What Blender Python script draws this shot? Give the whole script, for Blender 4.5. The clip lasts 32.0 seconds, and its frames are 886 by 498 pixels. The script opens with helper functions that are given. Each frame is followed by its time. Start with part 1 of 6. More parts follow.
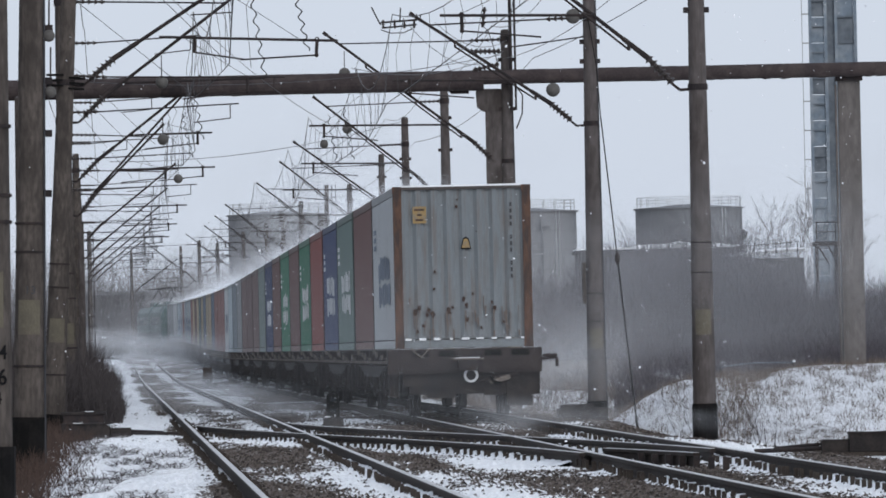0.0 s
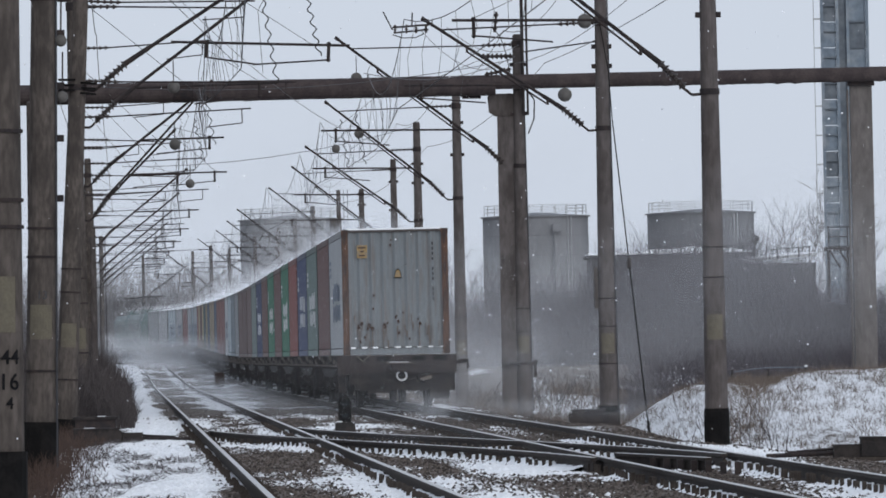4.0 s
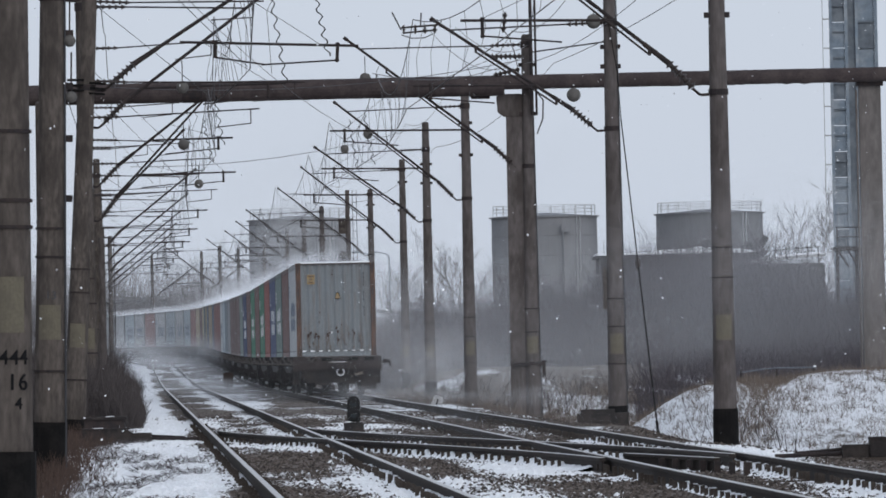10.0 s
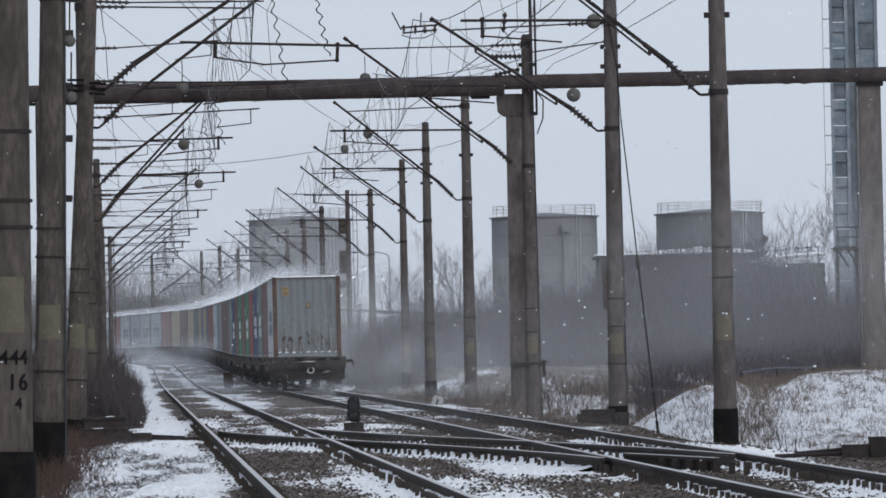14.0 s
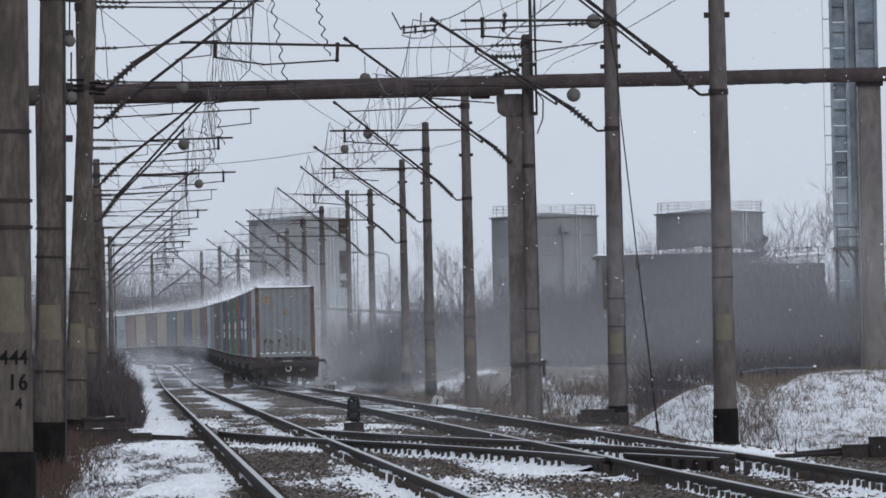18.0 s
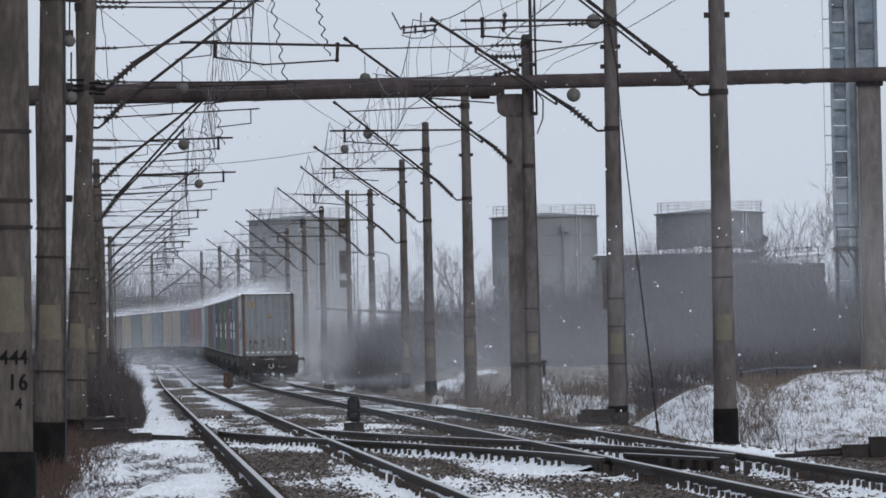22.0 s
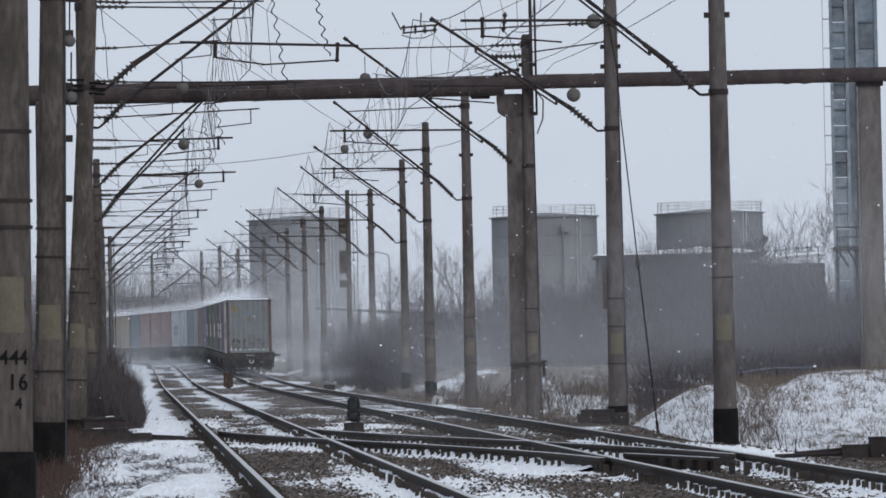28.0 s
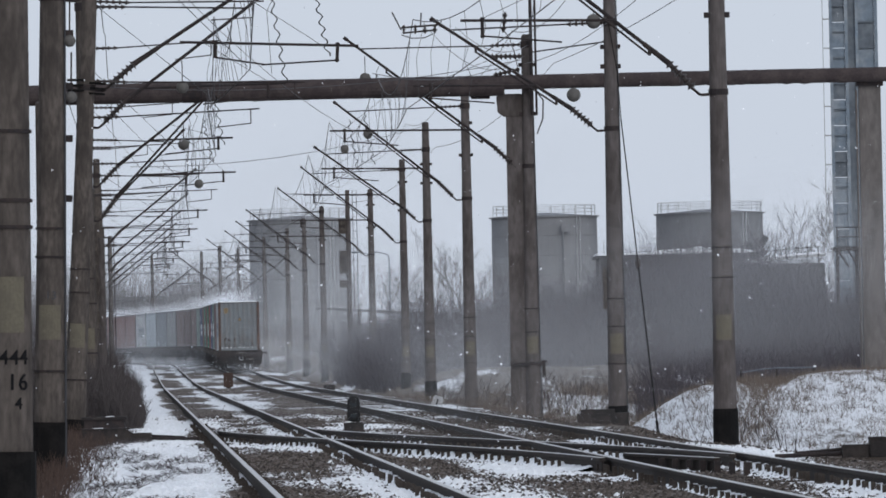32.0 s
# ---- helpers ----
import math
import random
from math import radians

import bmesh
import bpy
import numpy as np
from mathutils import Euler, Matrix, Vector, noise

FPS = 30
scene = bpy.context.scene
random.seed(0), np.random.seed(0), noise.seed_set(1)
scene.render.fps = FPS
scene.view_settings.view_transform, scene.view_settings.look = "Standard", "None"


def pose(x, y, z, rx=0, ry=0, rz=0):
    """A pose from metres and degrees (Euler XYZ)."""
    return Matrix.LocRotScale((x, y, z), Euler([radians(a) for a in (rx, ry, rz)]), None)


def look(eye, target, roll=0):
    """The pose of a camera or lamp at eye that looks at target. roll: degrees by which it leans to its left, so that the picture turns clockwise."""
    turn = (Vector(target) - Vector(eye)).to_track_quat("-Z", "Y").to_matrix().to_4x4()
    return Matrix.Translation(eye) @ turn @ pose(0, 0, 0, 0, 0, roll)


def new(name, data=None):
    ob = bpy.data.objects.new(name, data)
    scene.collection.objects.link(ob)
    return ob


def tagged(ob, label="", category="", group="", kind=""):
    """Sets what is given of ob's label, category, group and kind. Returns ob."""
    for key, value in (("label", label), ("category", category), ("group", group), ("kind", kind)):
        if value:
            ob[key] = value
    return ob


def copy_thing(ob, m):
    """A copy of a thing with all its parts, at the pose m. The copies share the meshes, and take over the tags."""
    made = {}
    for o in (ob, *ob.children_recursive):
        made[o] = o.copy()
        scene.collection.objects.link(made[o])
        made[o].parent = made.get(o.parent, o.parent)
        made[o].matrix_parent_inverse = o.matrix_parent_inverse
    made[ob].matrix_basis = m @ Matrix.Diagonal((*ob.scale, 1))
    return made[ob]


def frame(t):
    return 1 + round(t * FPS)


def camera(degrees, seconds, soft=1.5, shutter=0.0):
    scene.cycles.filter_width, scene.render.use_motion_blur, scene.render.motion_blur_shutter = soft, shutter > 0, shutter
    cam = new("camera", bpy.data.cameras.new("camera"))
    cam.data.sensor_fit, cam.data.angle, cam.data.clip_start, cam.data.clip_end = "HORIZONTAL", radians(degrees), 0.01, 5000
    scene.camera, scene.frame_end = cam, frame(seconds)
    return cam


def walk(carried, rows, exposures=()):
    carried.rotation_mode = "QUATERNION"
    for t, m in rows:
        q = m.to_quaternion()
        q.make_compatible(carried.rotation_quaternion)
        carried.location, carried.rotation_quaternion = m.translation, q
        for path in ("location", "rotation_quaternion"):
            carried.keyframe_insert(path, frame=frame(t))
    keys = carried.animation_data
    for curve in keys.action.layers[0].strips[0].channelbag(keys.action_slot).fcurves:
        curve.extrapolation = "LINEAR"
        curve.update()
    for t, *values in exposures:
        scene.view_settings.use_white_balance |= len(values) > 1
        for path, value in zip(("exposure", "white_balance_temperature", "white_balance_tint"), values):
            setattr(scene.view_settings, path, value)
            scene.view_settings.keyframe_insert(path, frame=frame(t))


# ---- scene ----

# ---- camera: a long lens on a tripod, nudged at first, then still ----
FOCAL = 15000.0 / 1568.0            # focal length over picture width
cam = camera(math.degrees(2 * math.atan(0.5 / FOCAL)), 32.0, soft=1.7)
EYE = (0.0, 0.0, 1.22)
ROLL = -1.25
PIX = 1.0 / 15000.0


def aim(dx, dy):
    """Camera pose whose picture is shifted by dx to the right and dy down of its resting view."""
    r = radians(1.25)
    u = -dx * math.cos(r) + dy * math.sin(r)
    v = -dx * math.sin(r) - dy * math.cos(r)
    return look(EYE, (u * PIX * 1000, 1000, 1.22 + (185 - v) * PIX * 1000), ROLL)


PAN = [(0, -36.5, -9), (0.5, -37, -7.5), (1, -31, -4), (1.5, -29.5, -1), (2, -27.5, 2), (2.5, -26, -1), (3, -21.5, -0.5),
       (3.5, -18.5, -0.5), (5.5, -7.5, 0), (6, -6.5, -1.5), (6.5, -5.2, -1), (7, -4, 0), (7.5, -2, 0), (8, -1.5, -0.5),
       (8.5, 0, 0), (9, 0, 0), (32, 0, 0)]
walk(cam, [(t, aim(dx, dy)) for t, dx, dy in PAN], [(0, 0.09), (2, 0.08), (3.5, 0.05), (6, 0.0), (32, 0.0)])

# ---- world and sun: an overcast winter day ----
world = bpy.data.worlds.new("world")
scene.world = world
world.use_nodes = True
wn, wl = world.node_tree.nodes, world.node_tree.links
sky = wn.new("ShaderNodeTexSky")
sky.sky_type, sky.sun_disc = "NISHITA", False
sky.sun_elevation, sky.sun_rotation = radians(28), radians(150)
sky.air_density, sky.dust_density = 1.0, 2.0
bg = wn["Background"]
bg.inputs["Strength"].default_value = 0.1
cloud = wn.new("ShaderNodeBackground")
cloud.inputs["Color"].default_value = (0.575, 0.635, 0.742, 1)
cloud.inputs["Strength"].default_value = 1.07
mixw = wn.new("ShaderNodeMixShader")
mixw.inputs[0].default_value = 0.9
wl.new(sky.outputs[0], bg.inputs["Color"])
wl.new(bg.outputs[0], mixw.inputs[1])
wl.new(cloud.outputs[0], mixw.inputs[2])
wl.new(mixw.outputs[0], wn["World Output"].inputs["Surface"])
sun = new("sun", bpy.data.lights.new("sun", "SUN"))
sun.data.energy, sun.data.angle, sun.data.color = 1.15, radians(40), (1.0, 0.99, 0.98)
sun.matrix_world = look((60, -80, 70), (0, 100, 0))
scene.cycles.transparent_max_bounces = 64      # many thin wisps of powder lie one behind another

# ---- materials ----


def material(name, color, rough=0.8, metal=0.0, spots=None, scale=3.0, amount=0.5, grain=0.15, fine=40.0, bump=0.0, stretch=(1, 1, 1), tint=False, edge=(0.45, 0.62)):
    """A surface with fine grain, larger stains of a second colour, and relief."""
    m = bpy.data.materials.new(name)
    m.use_nodes = True
    n, l = m.node_tree.nodes, m.node_tree.links
    b = n["Principled BSDF"]
    b.inputs["Roughness"].default_value, b.inputs["Metallic"].default_value = rough, metal
    b.inputs["Specular IOR Level"].default_value = 0.3
    tc = n.new("ShaderNodeTexCoord")
    mp = n.new("ShaderNodeMapping")
    mp.inputs["Scale"].default_value = stretch
    l.new(tc.outputs["Object"], mp.inputs["Vector"])
    if tint:
        info = n.new("ShaderNodeObjectInfo")
        base = info.outputs["Color"]
    else:
        rgb = n.new("ShaderNodeRGB")
        rgb.outputs[0].default_value = (*color, 1)
        base = rgb.outputs[0]
    small = n.new("ShaderNodeTexNoise")
    small.inputs["Scale"].default_value, small.inputs["Detail"].default_value = fine, 4
    l.new(mp.outputs[0], small.inputs["Vector"])
    ramp = n.new("ShaderNodeMapRange")
    ramp.inputs["To Min"].default_value, ramp.inputs["To Max"].default_value = 1 - grain * 2, 1 + grain * 2
    l.new(small.outputs["Fac"], ramp.inputs["Value"])
    mul = n.new("ShaderNodeMix")
    mul.data_type, mul.blend_type = "RGBA", "MULTIPLY"
    mul.inputs[0].default_value = 1
    l.new(base, mul.inputs[6])
    l.new(ramp.outputs[0], mul.inputs[7])
    out = mul.outputs[2]
    if spots:
        big = n.new("ShaderNodeTexNoise")
        big.inputs["Scale"].default_value, big.inputs["Detail"].default_value, big.inputs["Roughness"].default_value = scale, 6, 0.65
        l.new(mp.outputs[0], big.inputs["Vector"])
        cut = n.new("ShaderNodeMapRange")
        cut.inputs["From Min"].default_value, cut.inputs["From Max"].default_value = edge
        cut.inputs["To Max"].default_value = amount
        l.new(big.outputs["Fac"], cut.inputs["Value"])
        mx = n.new("ShaderNodeMix")
        mx.data_type = "RGBA"
        l.new(cut.outputs[0], mx.inputs[0])
        l.new(out, mx.inputs[6])
        mx.inputs[7].default_value = (*spots, 1)
        out = mx.outputs[2]
    l.new(out, b.inputs["Base Color"])
    if bump:
        bp = n.new("ShaderNodeBump")
        bp.inputs["Strength"].default_value, bp.inputs["Distance"].default_value = bump, 0.02
        l.new(small.outputs["Fac"], bp.inputs["Height"])
        l.new(bp.outputs[0], b.inputs["Normal"])
    return m


CONCRETE = material("concrete", (0.098, 0.086, 0.083), 0.9, 0, (0.052, 0.044, 0.041), 2.0, 0.85, 0.3, 9, 0.4, (1, 1, 0.35))
# shade on the left masts is put into this darker, stained tone
CONCRETE_DARK = material("dusky concrete", (0.088, 0.075, 0.067), 0.9, 0, (0.043, 0.037, 0.034), 2.6, 0.85, 0.42, 16, 0.4, (1, 1, 0.35))
# paler tone: haze before the right pipe column is put into the colour
CONCRETE_PALE = material("hazed weathered concrete", (0.125, 0.112, 0.107), 0.9, 0, (0.085, 0.078, 0.073), 2.0, 0.8, 0.25, 9, 0.3, (1, 1, 0.35))
BLACK = material("bitumen paint", (0.006, 0.0058, 0.0058), 0.9, 0, (0.017, 0.015, 0.0145), 5, 0.5, 0.3)
YELLOW = material("faded yellow paint", (0.118, 0.104, 0.076), 0.8, 0, (0.085, 0.075, 0.06), 6, 0.6, 0.15)
IRON = material("dark weathered iron", (0.030, 0.026, 0.027), 0.8, 0.1, (0.062, 0.046, 0.040), 6, 0.5, 0.25)
CABLE = material("bare wire", (0.06, 0.06, 0.065), 0.6, 0.4)
PORCELAIN = material("dark brown porcelain", (0.028, 0.021, 0.020), 0.4, 0, (0.06, 0.052, 0.048), 20, 0.4)
RAIL_SIDE = material("rusty rail side", (0.032, 0.027, 0.025), 0.85, 0.1, (0.055, 0.041, 0.033), 3, 0.5, 0.2)
RAIL_TOP = material("worn rail head", (0.5, 0.49, 0.48), 0.34, 0.6, (0.2, 0.17, 0.15), 1.5, 0.4, 0.1)
SNOW = material("snow", (0.82, 0.84, 0.87), 0.9, 0, (0.60, 0.60, 0.60), 4, 0.4, 0.06, 60, 0.3)
FLAKE = material("airborne snow", (0.86, 0.88, 0.92), 0.95)
STONE = material("ballast stone", (0.072, 0.060, 0.053), 0.9, 0, (0.05, 0.042, 0.038), 9, 0.7, 0.3, 25, 0.4)
PIPE_COAT = material("bitumen-wrapped pipe", (0.046, 0.037, 0.037), 0.8, 0, (0.08, 0.064, 0.061), 2.5, 0.6, 0.25, 18, 0.5)
PAINT = material("container paint", (0.3, 0.3, 0.3), 0.62, 0.0, (0.12, 0.075, 0.05), 1.3, 0.35, 0.08, 14, 0.1, (1, 1, 0.3), tint=True, edge=(0.56, 0.72))
RUST_POST = material("rusty corner post", (0.105, 0.060, 0.043), 0.85, 0, (0.042, 0.036, 0.036), 5, 0.8, 0.35, 25, 0.2, (2, 1, 0.35), edge=(0.44, 0.58))
END_PAINT = material("rust-streaked end wall paint", (0.17, 0.19, 0.2), 0.7, 0, (0.135, 0.098, 0.075), 1.6, 0.6, 0.14, 18, 0.1, (7, 1, 0.5), tint=True, edge=(0.47, 0.70))
UNDER = material("sooty wagon steel", (0.028, 0.025, 0.025), 0.8, 0.1, (0.06, 0.05, 0.045), 4, 0.5, 0.25)
WHITE_MARK = material("white marking paint", (0.72, 0.73, 0.75), 0.7, 0, (0.45, 0.43, 0.42), 12, 0.4)
CHALK = material("weathered whitewash", (0.34, 0.34, 0.345), 0.85, 0, (0.18, 0.175, 0.17), 6, 0.6, 0.2)
ORANGE_MARK = material("orange warning sticker", (0.30, 0.205, 0.09), 0.7, 0, (0.2, 0.18, 0.15), 14, 0.8)
DARK_MARK = material("dark lettering", (0.010, 0.010, 0.011), 0.9)
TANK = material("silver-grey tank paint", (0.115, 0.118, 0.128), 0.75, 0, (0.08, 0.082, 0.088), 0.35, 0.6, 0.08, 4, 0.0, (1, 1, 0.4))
# tone raised for two tanks: haze before their tops is put into it
TANK_PALE = material("hazed silver tank paint", (0.20, 0.206, 0.22), 0.75, 0, (0.14, 0.144, 0.154), 0.35, 0.6, 0.08, 4, 0.0, (1, 1, 0.4))
WALL = material("sooty plaster wall", (0.075, 0.073, 0.075), 0.9, 0, (0.05, 0.048, 0.05), 0.4, 0.6, 0.1, 6)
GALV = material("galvanised blue-grey steel", (0.165, 0.205, 0.25), 0.65, 0.2, (0.30, 0.33, 0.36), 1.1, 0.75, 0.2, 5)
PALE_STEEL = material("weathered white railing", (0.42, 0.44, 0.46), 0.6, 0.1, (0.25, 0.24, 0.23), 3, 0.5)
GALV_DARK = material("dull dark steel sheet", (0.12, 0.14, 0.165), 0.7, 0.2, (0.2, 0.225, 0.25), 1.3, 0.7, 0.2, 5)
STAIN = material("thin rust stain", (0.125, 0.098, 0.083), 0.85, 0, (0.15, 0.14, 0.135), 9, 0.7, 0.2)
RUST_DARK = material("dark scabby rust", (0.042, 0.026, 0.021), 0.9, 0, (0.085, 0.05, 0.035), 14, 0.5, 0.3)
LOCO = material("dark green locomotive paint", (0.05, 0.092, 0.09), 0.5, 0, (0.07, 0.07, 0.06), 2, 0.4)
GREY_BARK = material("grey twigs", (0.20, 0.188, 0.19), 0.95, 0, (0.145, 0.136, 0.138), 0.3, 0.6, 0.06)
FROST_BARK = material("grey-brown twigs", (0.082, 0.073, 0.082), 0.95, 0, (0.056, 0.050, 0.057), 0.25, 0.7, 0.06)
BROWN = material("dark sodden dead grass", (0.072, 0.049, 0.040), 0.95, 0, (0.034, 0.027, 0.025), 1.5, 0.7, 0.3)
BEAM = material("brown grimy wagon steel", (0.036, 0.029, 0.028), 0.8, 0.1, (0.058, 0.048, 0.045), 3, 0.6, 0.25)
DUSTED = material("rusty steel dusted with snow", (0.15, 0.128, 0.112), 0.9, 0, (0.06, 0.05, 0.046), 7, 0.7, 0.3)
BARK = material("bare winter bark", (0.070, 0.061, 0.060), 0.95, 0, (0.042, 0.037, 0.038), 3, 0.6, 0.3)
DRY = material("dry grass", (0.15, 0.121, 0.10), 0.95, 0, (0.06, 0.046, 0.04), 1.5, 0.6, 0.3)
WOOD = material("tarred sleeper", (0.045, 0.037, 0.032), 0.9, 0, (0.09, 0.075, 0.065), 5, 0.5, 0.3, 30, 0.3)
LAMP_GLASS = material("dark signal lens", (0.02, 0.025, 0.03), 0.2)
BALL = material("weathered grey ball", (0.105, 0.10, 0.094), 0.8, 0, (0.07, 0.065, 0.06), 8, 0.5)

# each stone of the ballast has its own shade
tree_ = STONE.node_tree
isle = tree_.nodes.new("ShaderNodeNewGeometry")
shade = tree_.nodes.new("ShaderNodeMapRange")
shade.inputs["To Min"].default_value, shade.inputs["To Max"].default_value = 0.35, 1.9
tree_.links.new(isle.outputs["Random Per Island"], shade.inputs["Value"])
times = tree_.nodes.new("ShaderNodeMix")
times.data_type, times.blend_type = "RGBA", "MULTIPLY"
times.inputs[0].default_value = 1
tree_.links.new(tree_.nodes["Principled BSDF"].inputs["Base Color"].links[0].from_socket, times.inputs[6])
tree_.links.new(shade.outputs[0], times.inputs[7])
tree_.links.new(times.outputs[2], tree_.nodes["Principled BSDF"].inputs["Base Color"])

for dull in (BLACK, UNDER, BEAM, IRON, WOOD, STONE, RAIL_SIDE, BROWN, DRY, BARK, DARK_MARK, PIPE_COAT, CONCRETE, CONCRETE_DARK):
    dull.node_tree.nodes["Principled BSDF"].inputs["Specular IOR Level"].default_value = 0.12

for twig in (GREY_BARK, FROST_BARK):        # fine twigs let light through the growth
    tree_ = twig.node_tree
    lit = tree_.nodes.new("ShaderNodeBsdfTranslucent")
    both = tree_.nodes.new("ShaderNodeMixShader")
    body = tree_.nodes["Principled BSDF"]
    tree_.links.new(body.inputs["Base Color"].links[0].from_socket, lit.inputs["Color"])
    both.inputs[0].default_value = 0.45
    tree_.links.new(body.outputs[0], both.inputs[1])
    tree_.links.new(lit.outputs[0], both.inputs[2])
    tree_.links.new(both.outputs[0], tree_.nodes["Material Output"].inputs["Surface"])

# ---- mesh building ----


class Shape:
    """Collects vertices and faces of one mesh."""

    def __init__(self):
        self.v, self.f = [], []

    def add(self, verts, faces):
        k = len(self.v)
        self.v += [tuple(p) for p in verts]
        self.f += [tuple(i + k for i in f) for f in faces]
        return self

    def box(self, c, s, m=None):
        x, y, z = (a / 2 for a in s)
        pts = [Vector(c) + Vector(p) for p in ((-x, -y, -z), (x, -y, -z), (x, y, -z), (-x, y, -z), (-x, -y, z), (x, -y, z), (x, y, z), (-x, y, z))]
        if m:
            pts = [m @ p for p in pts]
        return self.add(pts, [(0, 3, 2, 1), (4, 5, 6, 7), (0, 1, 5, 4), (1, 2, 6, 5), (2, 3, 7, 6), (3, 0, 4, 7)])

    def tube(self, p, q, r, r2=None, n=8, caps=True):
        p, q = Vector(p), Vector(q)
        r2 = r if r2 is None else r2
        d = (q - p).normalized()
        a = d.orthogonal().normalized()
        b = d.cross(a)
        ring = [(math.cos(2 * math.pi * i / n), math.sin(2 * math.pi * i / n)) for i in range(n)]
        pts = [p + (a * c + b * s) * r for c, s in ring] + [q + (a * c + b * s) * r2 for c, s in ring]
        faces = [(i, (i + 1) % n, n + (i + 1) % n, n + i) for i in range(n)]
        if caps:
            faces += [tuple(range(n - 1, -1, -1)), tuple(range(n, 2 * n))]
        return self.add(pts, faces)

    def path(self, pts, r, n=5):
        for p, q in zip(pts, pts[1:]):
            self.tube(p, q, r, r, n, False)
        return self

    def ball(self, c, r, n=14, k=9, squash=1.0):
        pts = [Vector(c) + Vector((r * math.sin(math.pi * j / k) * math.cos(2 * math.pi * i / n), r * math.sin(math.pi * j / k) * math.sin(2 * math.pi * i / n), r * squash * math.cos(math.pi * j / k))) for j in range(k + 1) for i in range(n)]
        return self.add(pts, [(j * n + i, j * n + (i + 1) % n, (j + 1) * n + (i + 1) % n, (j + 1) * n + i) for j in range(k) for i in range(n)])

    def ring(self, c, r, thick, high, n=20):
        """An upright band round the z axis."""
        x, y, z = c
        pts = []
        for i in range(n):
            a = 2 * math.pi * i / n
            for rr, zz in ((r, -high / 2), (r + thick, -high / 2), (r + thick, high / 2), (r, high / 2)):
                pts.append((x + rr * math.cos(a), y + rr * math.sin(a), z + zz))
        return self.add(pts, [(4 * i + j, 4 * ((i + 1) % n) + j, 4 * ((i + 1) % n) + (j + 1) % 4, 4 * i + (j + 1) % 4) for i in range(n) for j in range(4)])

    def sweep(self, rows):
        """Joins equal cross-sections into a closed skin."""
        k, n = len(rows[0]), len(rows)
        pts = [p for row in rows for p in row]
        faces = [(i * k + j, i * k + (j + 1) % k, (i + 1) * k + (j + 1) % k, (i + 1) * k + j) for i in range(n - 1) for j in range(k)]
        return self.add(pts, faces + [tuple(range(k - 1, -1, -1)), tuple(range((n - 1) * k, n * k))])

    def mesh(self, name, mat, smooth=False):
        me = bpy.data.meshes.new(name)
        me.from_pydata(self.v, [], self.f)
        me.materials.append(mat)
        if smooth:
            me.polygons.foreach_set("use_smooth", [True] * len(me.polygons))
        me.validate()
        return me


def part(name, shape, mat, parent=None, label="", smooth=False, m=None):
    """Links a shape as one mesh object, under a thing or part where one is given."""
    ob = new(name, shape if isinstance(shape, bpy.types.Mesh) else shape.mesh(name, mat, smooth))
    if parent:
        ob.parent = parent
    if m:
        ob.matrix_basis = m
    return tagged(ob, label)


def thing(name, label, category, group="", kind="", m=None):
    ob = tagged(new(name), label, category, group, kind)
    ob.empty_display_size = 0.2
    if m:
        ob.matrix_basis = m
    return ob


# ---- the line: two straight tracks, bending left far away ----
SLOPE, SHIFT, SPACING = -0.0366, 6.18, 4.15
BEND, TURN, EASE = 600.0, 0.068, 120.0
GAUGE = 0.7975


def train_x(d):
    t = min(1.0, max(0.0, (d - BEND) / EASE))
    return SHIFT + SLOPE * d - TURN * (EASE * (t ** 3 - t ** 4 / 2) + max(0.0, d - BEND - EASE))


def left_x(d):
    return train_x(d) - SPACING


def smooth(t):
    t = min(1.0, max(0.0, t))
    return t * t * (3 - 2 * t)


def crossover_x(d):
    return train_x(d) - SPACING * smooth((d - 90.0) / 60.0)


def rail_z(d):
    """The line climbs gently in the distance."""
    return 0.0 if d < 330 else 1.1 * smooth((d - 330) / 400.0)


def heading(f, d):
    return math.atan((f(d + 0.5) - f(d - 0.5)))


def on_line(f, d, q=0.0, z=0.0):
    """A pose at depth d on a track, q metres to its side, facing along it."""
    a = heading(f, d)
    return pose(f(d) + q * math.cos(a), d - q * math.sin(a), rail_z(d) + z, 0, 0, -math.degrees(a))

# ---- ground ----


def seam(q, d):
    """The weedy gully that runs up the mound: 1 in its middle, 0 beside it."""
    return math.exp(-((q - 5.9 - 3.4 * (d - 166) / 38) / 0.42) ** 2) * smooth((d - 158) / 8) * smooth((212 - d) / 8)


def bank(q, d):
    """Height of the ground beside the line; q is metres to the side of the train's track."""
    wob = noise.noise((q * 0.35, d * 0.05, 0.0)) * 0.10 + noise.noise((q * 1.1, d * 0.25, 3.0)) * 0.04
    if q < -SPACING - 2.0:                       # left shoulder and bank
        e = -SPACING - 2.0 - q
        z = -0.16 - 0.16 * smooth(e / 2) + 0.5 * smooth((e - 3) / 8)
    elif q > 2.2:                                # right shoulder, ditch, mound
        e = q - 2.2
        z = -0.16 - 0.84 * smooth(e / 2.2)
        hill = smooth((q - 4.5) / 3.0) * smooth((d - 148) / 48.0) * smooth((214 - d) / 14.0)
        z += (1.36 + 0.28 * smooth((q - 7) / 4) - 0.14 * seam(q, d)) * hill + 1.45 * smooth((d - 225) / 160) * smooth((e - 1) / 6)
    else:
        z, wob = -0.15, wob * 0.3
    return z + wob + rail_z(d) * smooth(1.3 - abs(q) / 200)


